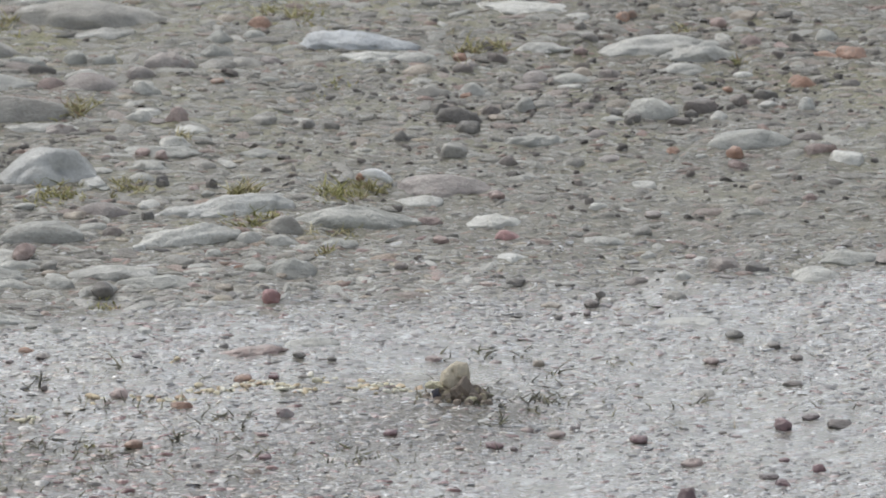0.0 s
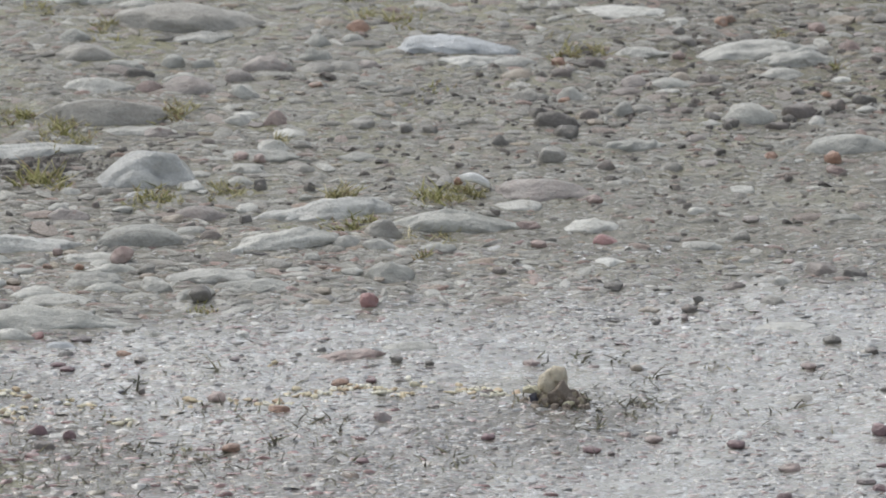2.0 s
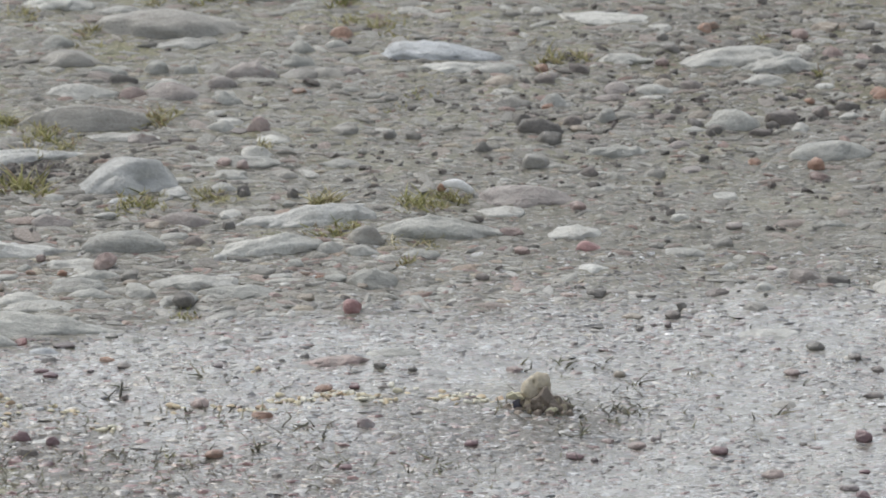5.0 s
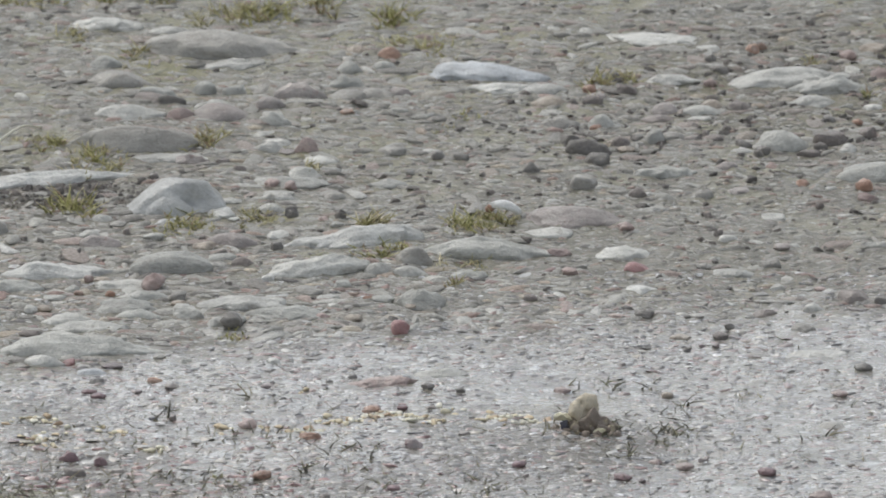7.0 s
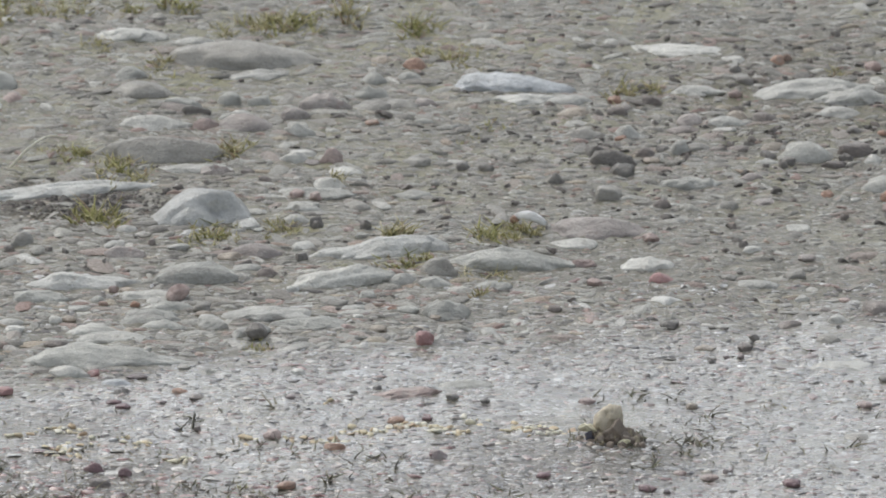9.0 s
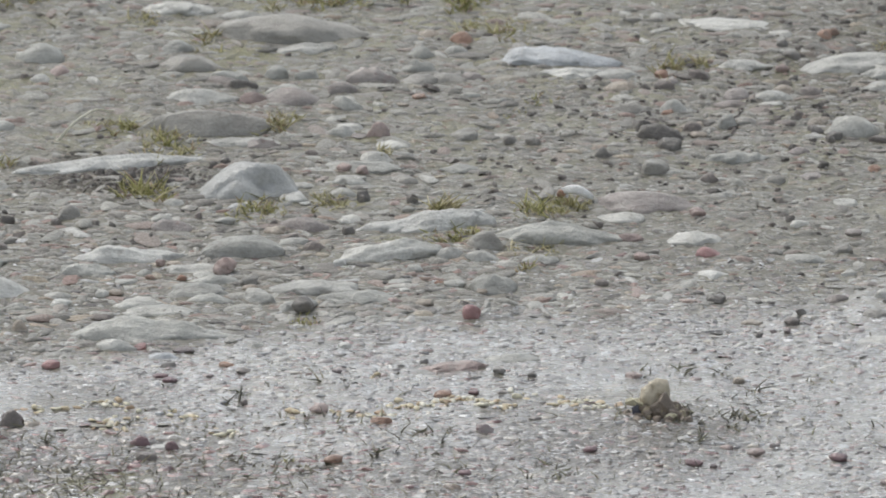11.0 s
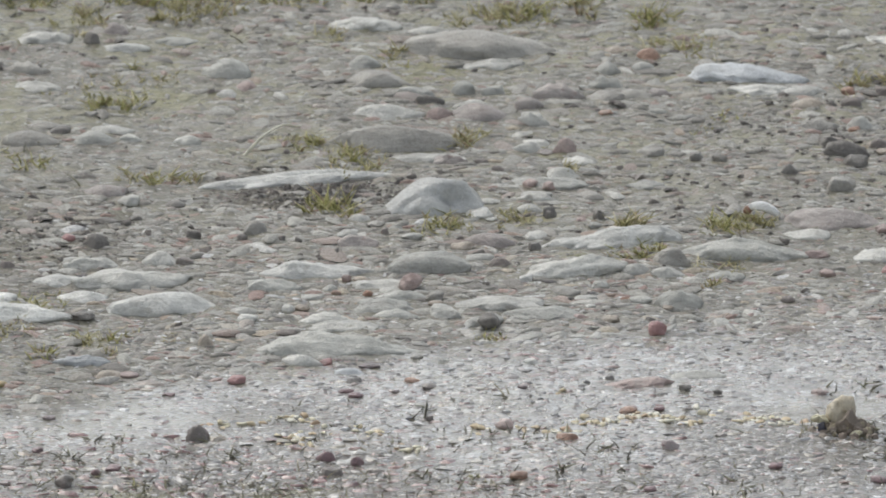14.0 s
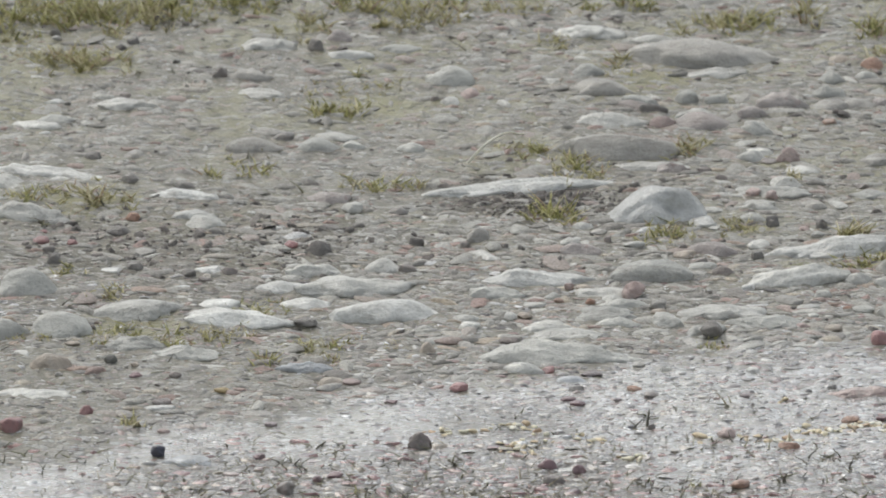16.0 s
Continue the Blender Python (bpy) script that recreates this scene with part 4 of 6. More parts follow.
stone(-0.2677, 0.0601, 0.0026, 0.0023, 0.0034, 0, "brown", "shard")
stone(-0.2416, 0.0566, 0.0018, 0.0016, 0.0030, 0, "dark", "shard")
stone(-0.2404, 0.0362, 0.0015, 0.0014, 0.0016, 0, "dark", "shard")
stone(-0.2029, 0.0697, 0.0023, 0.0021, 0.0030, 0, "brown", "shard")
stone(-0.2076, 0.0837, 0.0039, 0.0028, 0.0023, 0, "taupe", "ball")
stone(-0.1906, 0.0631, 0.0051, 0.0032, 0.0027, 0, "pale", "ball")
stone(-0.1684, 0.0613, 0.0021, 0.0019, 0.0030, 0, "brown", "shard")
stone(-0.2176, -0.0018, 0.0023, 0.0021, 0.0039, 0, "pink", "ball")
stone(-0.2112, -0.0037, 0.0036, 0.0032, 0.0026, 0, "beige", "ball")
stone(-0.2214, -0.0218, 0.0023, 0.0021, 0.0024, 0, "rust", "ball")
stone(-0.2072, -0.0229, 0.0023, 0.0021, 0.0029, 0, "rust", "ball")
stone(-0.1752, -0.0392, 0.0043, 0.0032, 0.0026, 0, "beige", "ball")
stone(-0.1975, -0.0190, 0.0063, 0.0047, 0.0029, 0, "grey", "round")
stone(-0.1993, -0.0095, 0.0165, 0.0074, 0.0032, 0, "pale", "ridge")
stone(-0.2418, -0.0481, 0.0030, 0.0027, 0.0042, 0, "pale", "ball")
stone(-0.2356, -0.0454, 0.0033, 0.0030, 0.0027, 0, "beige", "ball")
stone(-0.2242, -0.0121, 0.0043, 0.0035, 0.0029, 0, "grey", "slab")
stone(-0.2315, -0.0257, 0.0066, 0.0037, 0.0016, 0, "grey", "slab")
stone(-0.2593, -0.0636, 0.0050, 0.0041, 0.0034, 0, "pale", "ball")
stone(-0.1713, -0.0514, 0.0076, 0.0060, 0.0063, 0, "pale", "slab")
stone(-0.1584, 0.0325, 0.0074, 0.0053, 0.0033, 0, "grey", "round")
stone(-0.1370, 0.0011, 0.0031, 0.0027, 0.0033, 0, "white", "ball")
stone(-0.1030, -0.0096, 0.0043, 0.0039, 0.0040, 0, "grey", "ball")
stone(-0.1101, -0.0265, 0.0063, 0.0044, 0.0019, 0, "pale", "slab")
stone(-0.0915, -0.0251, 0.0023, 0.0021, 0.0019, 0, "rust", "ball")
stone(-0.1182, -0.0167, 0.0071, 0.0057, 0.0028, 0, "taupe", "slab")
stone(-0.0974, -0.0631, 0.0043, 0.0036, 0.0030, 0, "beige", "ball")
stone(-0.1073, -0.0416, 0.0038, 0.0029, 0.0013, 0, "pale", "slab")
stone(-0.1497, -0.0660, 0.0048, 0.0043, 0.0048, 0, "grey", "ball")
stone(-0.1583, -0.0684, 0.0050, 0.0040, 0.0033, 0, "pale", "slab")
stone(-0.1552, 0.0962, 0.0028, 0.0019, 0.0015, 0, "pale", "ball")
stone(-0.1139, 0.0918, 0.0026, 0.0021, 0.0039, 0, "pink", "slab")
stone(-0.1068, 0.0841, 0.0039, 0.0031, 0.0023, 0, "grey", "slab")
stone(-0.1337, 0.0689, 0.0054, 0.0043, 0.0032, 0, "pale", "slab")
stone(-0.0819, 0.3046, 0.0064, 0.0051, 0.0038, 0, "mauve", "slab")
stone(-0.1140, 0.2570, 0.0029, 0.0019, 0.0016, 0, "beige", "ball")
stone(-0.1062, 0.2675, 0.0035, 0.0028, 0.0027, 0, "rust", "slab")
stone(-0.1149, 0.2397, 0.0042, 0.0034, 0.0022, 0, "taupe", "slab")
stone(-0.1375, 0.2129, 0.0063, 0.0051, 0.0027, 0, "pale", "slab")
stone(-0.1233, 0.2119, 0.0047, 0.0038, 0.0047, 0, "pink", "slab")
stone(-0.1339, 0.2022, 0.0045, 0.0036, 0.0019, 0, "mauve", "slab")
stone(-0.0849, 0.2037, 0.0076, 0.0061, 0.0038, 0, "taupe", "slab")
stone(-0.1172, 0.1865, 0.0092, 0.0061, 0.0027, 0, "pale", "ridge")
stone(-0.0893, 0.1677, 0.0042, 0.0034, 0.0031, 0, "brown", "slab")
stone(-0.0753, 0.1710, 0.0021, 0.0019, 0.0030, 0, "taupe", "ball")
stone(-0.1355, 0.1296, 0.0078, 0.0060, 0.0026, 0, "pale", "slab")
stone(-0.1624, 0.1843, 0.0034, 0.0027, 0.0027, 0, "brown", "slab")
stone(-0.1536, 0.1701, 0.0039, 0.0031, 0.0042, 0, "brown", "slab")
stone(-0.1557, 0.1362, 0.0022, 0.0020, 0.0020, 0, "brown", "shard")
stone(-0.2226, -0.1262, 0.0040, 0.0032, 0.0025, 0, "brick", "slab")
stone(-0.2023, -0.1304, 0.0050, 0.0031, 0.0020, 0, "plum", "ball")
stone(-0.1819, -0.1156, 0.0030, 0.0027, 0.0017, 0, "taupe", "ball")
stone(-0.1697, -0.1204, 0.0030, 0.0024, 0.0018, 0, "grey", "slab")
stone(-0.1891, -0.1725, 0.0017, 0.0016, 0.0012, 0, "plum", "ball")
stone(-0.1815, -0.2076, 0.0022, 0.0020, 0.0015, 0, "navy", "ball")
stone(-0.1731, -0.2093, 0.0017, 0.0015, 0.0033, 0, "brown", "ball")
stone(-0.4408, 0.2953, 0.0038, 0.0030, 0.0026, 0, "brown", "slab")
stone(-0.4675, 0.2835, 0.0016, 0.0014, 0.0022, 0, "dark", "shard")
stone(-0.4737, 0.2862, 0.0051, 0.0031, 0.0014, 0, "white", "slab")
stone(-0.4737, 0.2340, 0.0035, 0.0023, 0.0010, 0, "white", "slab")
stone(-0.4642, 0.2320, 0.0021, 0.0017, 0.0016, 0, "brown", "slab")
stone(-0.4192, 0.2020, 0.0013, 0.0012, 0.0017, 0, "dark", "shard")
stone(-0.4126, 0.3072, 0.0013, 0.0012, 0.0023, 0, "dark", "shard")
stone(-0.4213, 0.3557, 0.0022, 0.0020, 0.0021, 0, "dark", "shard")
stone(-0.4138, 0.3355, 0.0011, 0.0010, 0.0013, 0, "dark", "shard")
stone(-0.4051, 0.3500, 0.0016, 0.0015, 0.0017, 0, "brown", "shard")
stone(-0.4063, 0.2407, 0.0027, 0.0021, 0.0031, 0, "taupe", "slab")
stone(-0.3970, 0.2373, 0.0027, 0.0021, 0.0012, 0, "brown", "slab")
stone(-0.4821, 0.3949, 0.0027, 0.0025, 0.0026, 0, "taupe", "ball")
stone(-0.3486, 0.2559, 0.0043, 0.0034, 0.0022, 0, "taupe", "slab")
stone(-0.3687, 0.2354, 0.0093, 0.0046, 0.0020, 0, "taupe", "ridge")
stone(-0.3277, 0.2155, 0.0066, 0.0053, 0.0036, 0, "grey", "slab")
stone(-0.2942, 0.2937, 0.0021, 0.0019, 0.0026, 0, "brown", "shard")
stone(-0.4069, 0.0792, 0.0023, 0.0021, 0.0025, 0, "brown", "shard")
stone(-0.4614, 0.0724, 0.0018, 0.0016, 0.0016, 0, "brick", "ball")
stone(-0.4530, 0.0312, 0.0031, 0.0028, 0.0023, 0, "dark", "shard")
stone(-0.4339, 0.0373, 0.0036, 0.0028, 0.0023, 0, "brown", "shard")
stone(-0.4385, 0.0486, 0.0021, 0.0019, 0.0015, 0, "dark", "shard")
stone(-0.3887, 0.0416, 0.0023, 0.0014, 0.0011, 0, "brown", "shard")
stone(-0.4132, 0.0472, 0.0057, 0.0045, 0.0020, 0, "taupe", "slab")
stone(-0.3902, 0.0762, 0.0031, 0.0022, 0.0010, 0, "brown", "slab")
stone(-0.4267, 0.0177, 0.0059, 0.0037, 0.0016, 0, "white", "slab")
stone(-0.4678, 0.0508, 0.0018, 0.0016, 0.0016, 0, "brown", "shard")
stone(-0.4258, 0.0602, 0.0026, 0.0021, 0.0022, 0, "brown", "slab")
stone(-0.4160, 0.0610, 0.0031, 0.0025, 0.0018, 0, "brown", "slab")
stone(-0.3822, 0.0007, 0.0033, 0.0023, 0.0019, 0, "brown", "shard")
stone(-0.4509, -0.0276, 0.0056, 0.0029, 0.0013, 0, "dark", "slab")
stone(-0.4271, -0.0734, 0.0015, 0.0014, 0.0025, 0, "brown", "ball")
stone(-0.3822, -0.1346, 0.0057, 0.0043, 0.0019, 0, "taupe", "slab")
stone(-0.4041, -0.1297, 0.0020, 0.0018, 0.0015, 0, "beige", "ball")
stone(-0.3922, -0.1560, 0.0015, 0.0013, 0.0012, 0, "brown", "ball")
stone(-0.4550, -0.1144, 0.0038, 0.0029, 0.0013, 0, "pale", "slab")
stone(-0.3884, -0.1798, 0.0047, 0.0038, 0.0034, 0, "mauve", "slab")
stone(-0.3896, -0.1865, 0.0079, 0.0036, 0.0016, 0, "white", "slab")
stone(-0.4340, -0.1004, 0.0035, 0.0027, 0.0017, 0, "beige", "ball")
stone(-0.4364, -0.1441, 0.0020, 0.0018, 0.0019, 0, "taupe", "ball")
stone(0.0516, -0.0551, 0.0018, 0.0016, 0.0016, 0, "dark", "ball")
stone(0.0569, -0.0554, 0.0020, 0.0014, 0.0011, 0, "dark", "ball")
stone(0.0637, -0.0984, 0.0017, 0.0016, 0.0020, 0, "plum", "ball")
stone(0.0575, -0.0969, 0.0015, 0.0014, 0.0021, 0, "plum", "ball")
stone(0.0518, -0.0959, 0.0018, 0.0014, 0.0011, 0, "dark", "ball")
stone(0.0322, -0.0979, 0.0033, 0.0014, 0.0011, 0, "dark", "ball")
stone(0.0784, -0.0274, 0.0030, 0.0018, 0.0015, 0, "brown", "ball")
stone(0.0844, -0.0294, 0.0015, 0.0014, 0.0011, 0, "brown", "ball")
stone(0.0596, 0.0237, 0.0036, 0.0032, 0.0026, 0, "taupe", "ball")
stone(0.0648, 0.0329, 0.0015, 0.0014, 0.0016, 0, "dark", "shard")
stone(0.1032, -0.0250, 0.0051, 0.0037, 0.0016, 0, "brown", "slab")
stone(0.1077, -0.0561, 0.0010, 0.0009, 0.0017, 0, "dark", "ball")
stone(0.0870, -0.0646, 0.0020, 0.0018, 0.0015, 0, "taupe", "ball")
stone(0.1030, -0.0749, 0.0058, 0.0046, 0.0027, 0, "taupe", "slab")
stone(0.0486, -0.0818, 0.0060, 0.0036, 0.0016, 0, "beige", "slab")
stone(0.0808, -0.1111, 0.0035, 0.0022, 0.0009, 0, "brown", "slab")
stone(0.0361, -0.2621, 0.0029, 0.0026, 0.0017, 0, "pink", "ball")
stone(0.0959, -0.2698, 0.0017, 0.0015, 0.0012, 0, "plum", "ball")
stone(0.0418, -0.1680, 0.0027, 0.0024, 0.0032, 0, "beige", "ball")
stone(0.1169, -0.1655, 0.0037, 0.0033, 0.0023, 0, "pink", "ball")
stone(0.1201, -0.2630, 0.0019, 0.0017, 0.0011, 0, "brown", "ball")
stone(-0.0039, -0.1609, 0.0040, 0.0036, 0.0023, 0, "pink", "ball")
stone(-0.0611, -0.1921, 0.0027, 0.0022, 0.0019, 0, "mauve", "slab")
stone(-0.0583, -0.2625, 0.0022, 0.0020, 0.0015, 0, "mauve", "ball")
stone(0.0039, -0.2729, 0.0017, 0.0015, 0.0012, 0, "taupe", "ball")
stone(-0.0462, -0.2317, 0.0029, 0.0026, 0.0017, 0, "mauve", "ball")
stone(-0.0196, -0.2827, 0.0015, 0.0013, 0.0012, 0, "plum", "ball")
stone(-0.2259, 0.4120, 0.0194, 0.0070, 0.0043, 0, "pale", "ridge")
stone(-0.1941, 0.4048, 0.0123, 0.0044, 0.0027, 0, "pale", "ridge")
stone(-0.1613, 0.3429, 0.0164, 0.0059, 0.0036, 0, "pale", "ridge")
stone(-0.2235, 0.3394, 0.0086, 0.0060, 0.0061, 0, "grey", "round")
stone(-0.2153, 0.3073, 0.0129, 0.0046, 0.0062, 4, "taupe", "ridge")
stone(-0.1961, 0.2924, 0.0096, 0.0040, 0.0036, 0, "grey", "slab")
stone(-0.1892, 0.2773, 0.0072, 0.0030, 0.0066, -8, "dark", "slab")
stone(-0.1752, 0.3004, 0.0072, 0.0051, 0.0069, 0, "grey", "round")
stone(-0.1605, 0.2985, 0.0072, 0.0030, 0.0047, 0, "grey", "slab")
stone(-0.1690, 0.2708, 0.0112, 0.0040, 0.0044, 0, "pale", "ridge")
stone(-0.1431, 0.2754, 0.0079, 0.0055, 0.0059, 0, "mauve", "round")
stone(-0.1294, 0.2928, 0.0127, 0.0045, 0.0073, -4, "mauve", "ridge")
stone(-0.1065, 0.3123, 0.0106, 0.0038, 0.0050, 0, "grey", "ridge")
stone(-0.1068, 0.2972, 0.0112, 0.0079, 0.0038, 0, "taupe", "round")
stone(-0.1069, 0.3382, 0.0079, 0.0056, 0.0062, 0, "grey", "round")
stone(-0.0902, 0.3457, 0.0073, 0.0051, 0.0047, 0, "grey", "round")
stone(-0.1402, 0.2497, 0.0082, 0.0026, 0.0065, -16, "pale", "ridge")
stone(-0.1413, 0.2050, 0.0078, 0.0054, 0.0058, 0, "pale", "round")
stone(-0.1236, 0.2038, 0.0058, 0.0041, 0.0090, 0, "pink", "round")
stone(-0.1233, 0.1646, 0.0090, 0.0063, 0.0049, 0, "pale", "round")
stone(-0.1302, 0.1504, 0.0188, 0.0068, 0.0032, 0, "grey", "ridge")
stone(-0.1387, 0.1482, 0.0038, 0.0038, 0.0035, 0, "pink", "ball")
stone(-0.1301, 0.1431, 0.0031, 0.0031, 0.0037, 0, "pink", "ball")
stone(-0.1348, 0.1244, 0.0096, 0.0035, 0.0041, 0, "pale", "ridge")
stone(-0.1089, 0.1288, 0.0057, 0.0040, 0.0040, 0, "taupe", "round")
stone(-0.1383, 0.1087, 0.0070, 0.0049, 0.0045, 0, "pale", "round")
stone(-0.2155, 0.0935, 0.0070, 0.0049, 0.0037, 0, "pale", "round")
stone(-0.1783, 0.1865, 0.0110, 0.0040, 0.0043, 0, "mauve", "ridge")
stone(-0.2133, -0.0720, 0.0206, 0.0072, 0.0030, 3, "pale", "ridge")
stone(-0.2106, -0.1402, 0.0079, 0.0056, 0.0032, 0, "chalk", "round")
stone(-0.1918, -0.0274, 0.0125, 0.0045, 0.0034, 0, "grey", "ridge")
stone(-0.1927, -0.0533, 0.0118, 0.0043, 0.0034, 0, "grey", "ridge")
stone(-0.2760, -0.1030, 0.0042, 0.0030, 0.0064, 0, "beige", "round")
stone(-0.3289, -0.1314, 0.0139, 0.0050, 0.0041, 0, "chalk", "ridge")
stone(-0.3151, -0.1483, 0.0073, 0.0051, 0.0046, 0, "beige", "round")
stone(-0.2597, -0.1535, 0.0042, 0.0042, 0.0033, 0, "brick", "ball")
stone(-0.3319, 0.0177, 0.0153, 0.0054, 0.0052, 6, "pale", "ridge")
stone(-0.2623, -0.0489, 0.0076, 0.0053, 0.0028, 0, "pale", "round")
stone(0.0606, 0.2773, 0.0100, 0.0070, 0.0041, 0, "grey", "round")
stone(0.0139, 0.2561, 0.0073, 0.0051, 0.0074, 0, "pale", "round")
stone(0.0405, 0.2648, 0.0086, 0.0061, 0.0029, 0, "brown", "round")
stone(0.0476, 0.2315, 0.0066, 0.0046, 0.0030, 0, "taupe", "round")
stone(0.0661, 0.2298, 0.0066, 0.0046, 0.0030, 0, "brown", "round")
stone(0.0715, 0.1811, 0.0059, 0.0041, 0.0042, 0, "mauve", "round")
stone(0.0413, 0.1734, 0.0164, 0.0059, 0.0051, 0, "grey", "ridge", 0.2)
stone(0.1209, 0.2296, 0.0086, 0.0077, 0.0065, 0, "brown", "shard")
stone(0.1383, 0.2374, 0.0046, 0.0042, 0.0057, 0, "brown", "shard")
stone(0.1512, 0.2496, 0.0066, 0.0050, 0.0049, 0, "dark", "shard")
stone(0.1705, 0.2278, 0.0053, 0.0037, 0.0072, 0, "pale", "round")
stone(0.1100, 0.2076, 0.0059, 0.0044, 0.0034, 0, "brown", "shard")
stone(0.0869, 0.2028, 0.0026, 0.0026, 0.0033, 0, "dark", "shard")
stone(0.1702, 0.2664, 0.0067, 0.0047, 0.0056, 0, "rust", "round")
stone(0.1528, 0.1984, 0.0068, 0.0042, 0.0021, 0, "dark", "round")
stone(0.0606, 0.1390, 0.0046, 0.0032, 0.0037, 0, "taupe", "round")
stone(0.0776, 0.1473, 0.0072, 0.0050, 0.0020, 0, "mauve", "round")
stone(0.0300, 0.1392, 0.0052, 0.0036, 0.0052, 0, "brown", "round")
stone(0.1400, 0.0543, 0.0077, 0.0028, 0.0032, 0, "grey", "ridge")
stone(0.1676, 0.0783, 0.0039, 0.0027, 0.0040, 0, "pink", "round")
stone(0.0708, 0.0678, 0.0051, 0.0036, 0.0029, 0, "pale", "round")


# ---- grass, moss and dead stalks ----
def blade(bm, foot, way, length, width, bend, rng):
    """A tapering three-sided blade that curves over."""
    side = Vector((-way.y, way.x, 0)).normalized()
    rings, n = [], 4
    for i in range(n):
        s = i / n
        at = foot + Vector((way.x * length * (s * 0.5 + bend * s * s), way.y * length * (s * 0.5 + bend * s * s), length * (s - 0.35 * bend * s * s) - 0.001))
        w = width * (1 - 0.75 * s)
        up = Vector((0, 0, w * 0.45)) - Vector((way.x, way.y, 0)) * w * 0.3
        rings.append([bm.verts.new(at - side * w / 2), bm.verts.new(at + side * w / 2), bm.verts.new(at + up)])
    tip = bm.verts.new(foot + Vector((way.x * length * (0.5 + bend), way.y * length * (0.5 + bend), length * (1 - 0.35 * bend))))
    for r0, r1 in zip(rings, rings[1:]):
        for k in range(3):
            bm.faces.new((r0[k], r0[(k + 1) % 3], r1[(k + 1) % 3], r1[k]))
    for k in range(3):
        bm.faces.new((rings[-1][k], rings[-1][(k + 1) % 3], tip))


TUFT_LOOKS = {"green": ("grass_tuft", "low mossy green grass tuft rooted between the stones"),
              "straw": ("grass_tuft", "yellowed sparse grass tuft rooted in the gravel"),
              "dead": ("withered_plant", "short withered brown stalks sticking out of the grit")}


def tuft(x, y, half, height, look_of, density):
    rng = SHAPES
    dead = look_of == "dead"
    count = int((10 if dead else 85) * density * max(0.6, half / 0.009))
    z0 = lie(x, y)
    name, label = TUFT_LOOKS[look_of]
    plant = new(name)
    bm = bmesh.new()
    clumps = [(rng.uniform(-1.2, 1.2) * half, rng.gauss(0, 0.9) * min(half, 0.014)) for _ in range(max(4, int(count / 6)))]
    for _ in range(count):
        cx, cy = rng.choice(clumps)
        fx, fy = cx + rng.gauss(0, 0.0015), cy + rng.gauss(0, 0.0015)
        ang = rng.uniform(0, 2 * math.pi)
        way = Vector((math.cos(ang), math.sin(ang), 0))
        size = height * (0.25 + 0.9 * rng.random() ** 1.7) * (1.15 - 0.5 * min(1, abs(cx) / half))
        thick = rng.uniform(0.0009, 0.0017) if dead else rng.uniform(0.0007, 0.0017)
        blade(bm, Vector((fx, fy, lie(x + fx, y + fy) - z0)), way, size, thick, rng.uniform(0.3, 1.4) if dead else rng.uniform(0.1, 1.0), rng)
        if dead:
            part("stalk", bm, BLADES["dead"], plant)
            bm = bmesh.new()
    if dead:
        bm.free()
    else:
        tagged(part("turf", bm, BLADES[look_of], plant), kind="stuff")
    plant.location = (x, y, z0)
    return tagged(plant, label, "plant" if dead else "grass", "tufts in the gravel")


tuft(-0.1688, 0.2203, 0.0061, 0.0069, "straw", 1)
tuft(-0.0469, 0.2674, 0.0053, 0.0037, "green", 1)
tuft(-0.0608, 0.2475, 0.0042, 0.0029, "green", 1)
tuft(-0.0417, 0.2130, 0.0016, 0.0058, "dead", 0.6)
tuft(-0.0338, 0.2167, 0.0024, 0.0048, "dead", 0.4)
tuft(0.0177, 0.3191, 0.0129, 0.0081, "straw", 1)
tuft(-0.0475, 0.0865, 0.0090, 0.0077, "green", 1.2)
tuft(-0.0321, 0.0945, 0.0078, 0.0078, "straw", 1.2)
tuft(-0.0909, 0.0855, 0.0036, 0.0093, "straw", 1)
tuft(-0.1728, 0.0881, 0.0078, 0.0062, "green", 1)
tuft(-0.1454, 0.0988, 0.0060, 0.0041, "straw", 1)
tuft(-0.0881, 0.0378, 0.0077, 0.0056, "green", 1)
tuft(-0.0496, 0.0291, 0.0102, 0.0051, "straw", 1)
tuft(-0.0523, -0.0090, 0.0038, 0.0046, "straw", 0.8)
tuft(-0.1500, -0.0856, 0.0040, 0.0035, "green", 1.6)
tuft(-0.0718, 0.3840, 0.0130, 0.0070, "straw", 1.0)
tuft(0.1157, 0.3619, 0.0054, 0.0043, "green", 0.6)
tuft(0.1398, 0.3038, 0.0016, 0.0059, "green", 0.5)
tuft(-0.1749, -0.2070, 0.0037, 0.0083, "dead", 1)
tuft(-0.1575, -0.3000, 0.0060, 0.0034, "dead", 1)
tuft(-0.1467, -0.3000, 0.0048, 0.0048, "dead", 0.7)
tuft(-0.1006, -0.2531, 0.0109, 0.0053, "dead", 0.8)
tuft(-0.0860, -0.2499, 0.0036, 0.0073, "dead", 0.5)
tuft(-0.0347, -0.2999, 0.0080, 0.0043, "dead", 0.9)
tuft(0.0183, -0.1598, 0.0049, 0.0054, "dead", 0.8)
tuft(0.0336, -0.1582, 0.0032, 0.0054, "dead", 0.8)
tuft(0.0483, -0.1753, 0.0062, 0.0064, "dead", 0.8)
tuft(0.0800, -0.1647, 0.0045, 0.0038, "straw", 0.35)
tuft(0.1078, -0.2211, 0.0061, 0.0059, "dead", 0.7)
tuft(0.0357, -0.2291, 0.0134, 0.0039, "dead", 0.8)
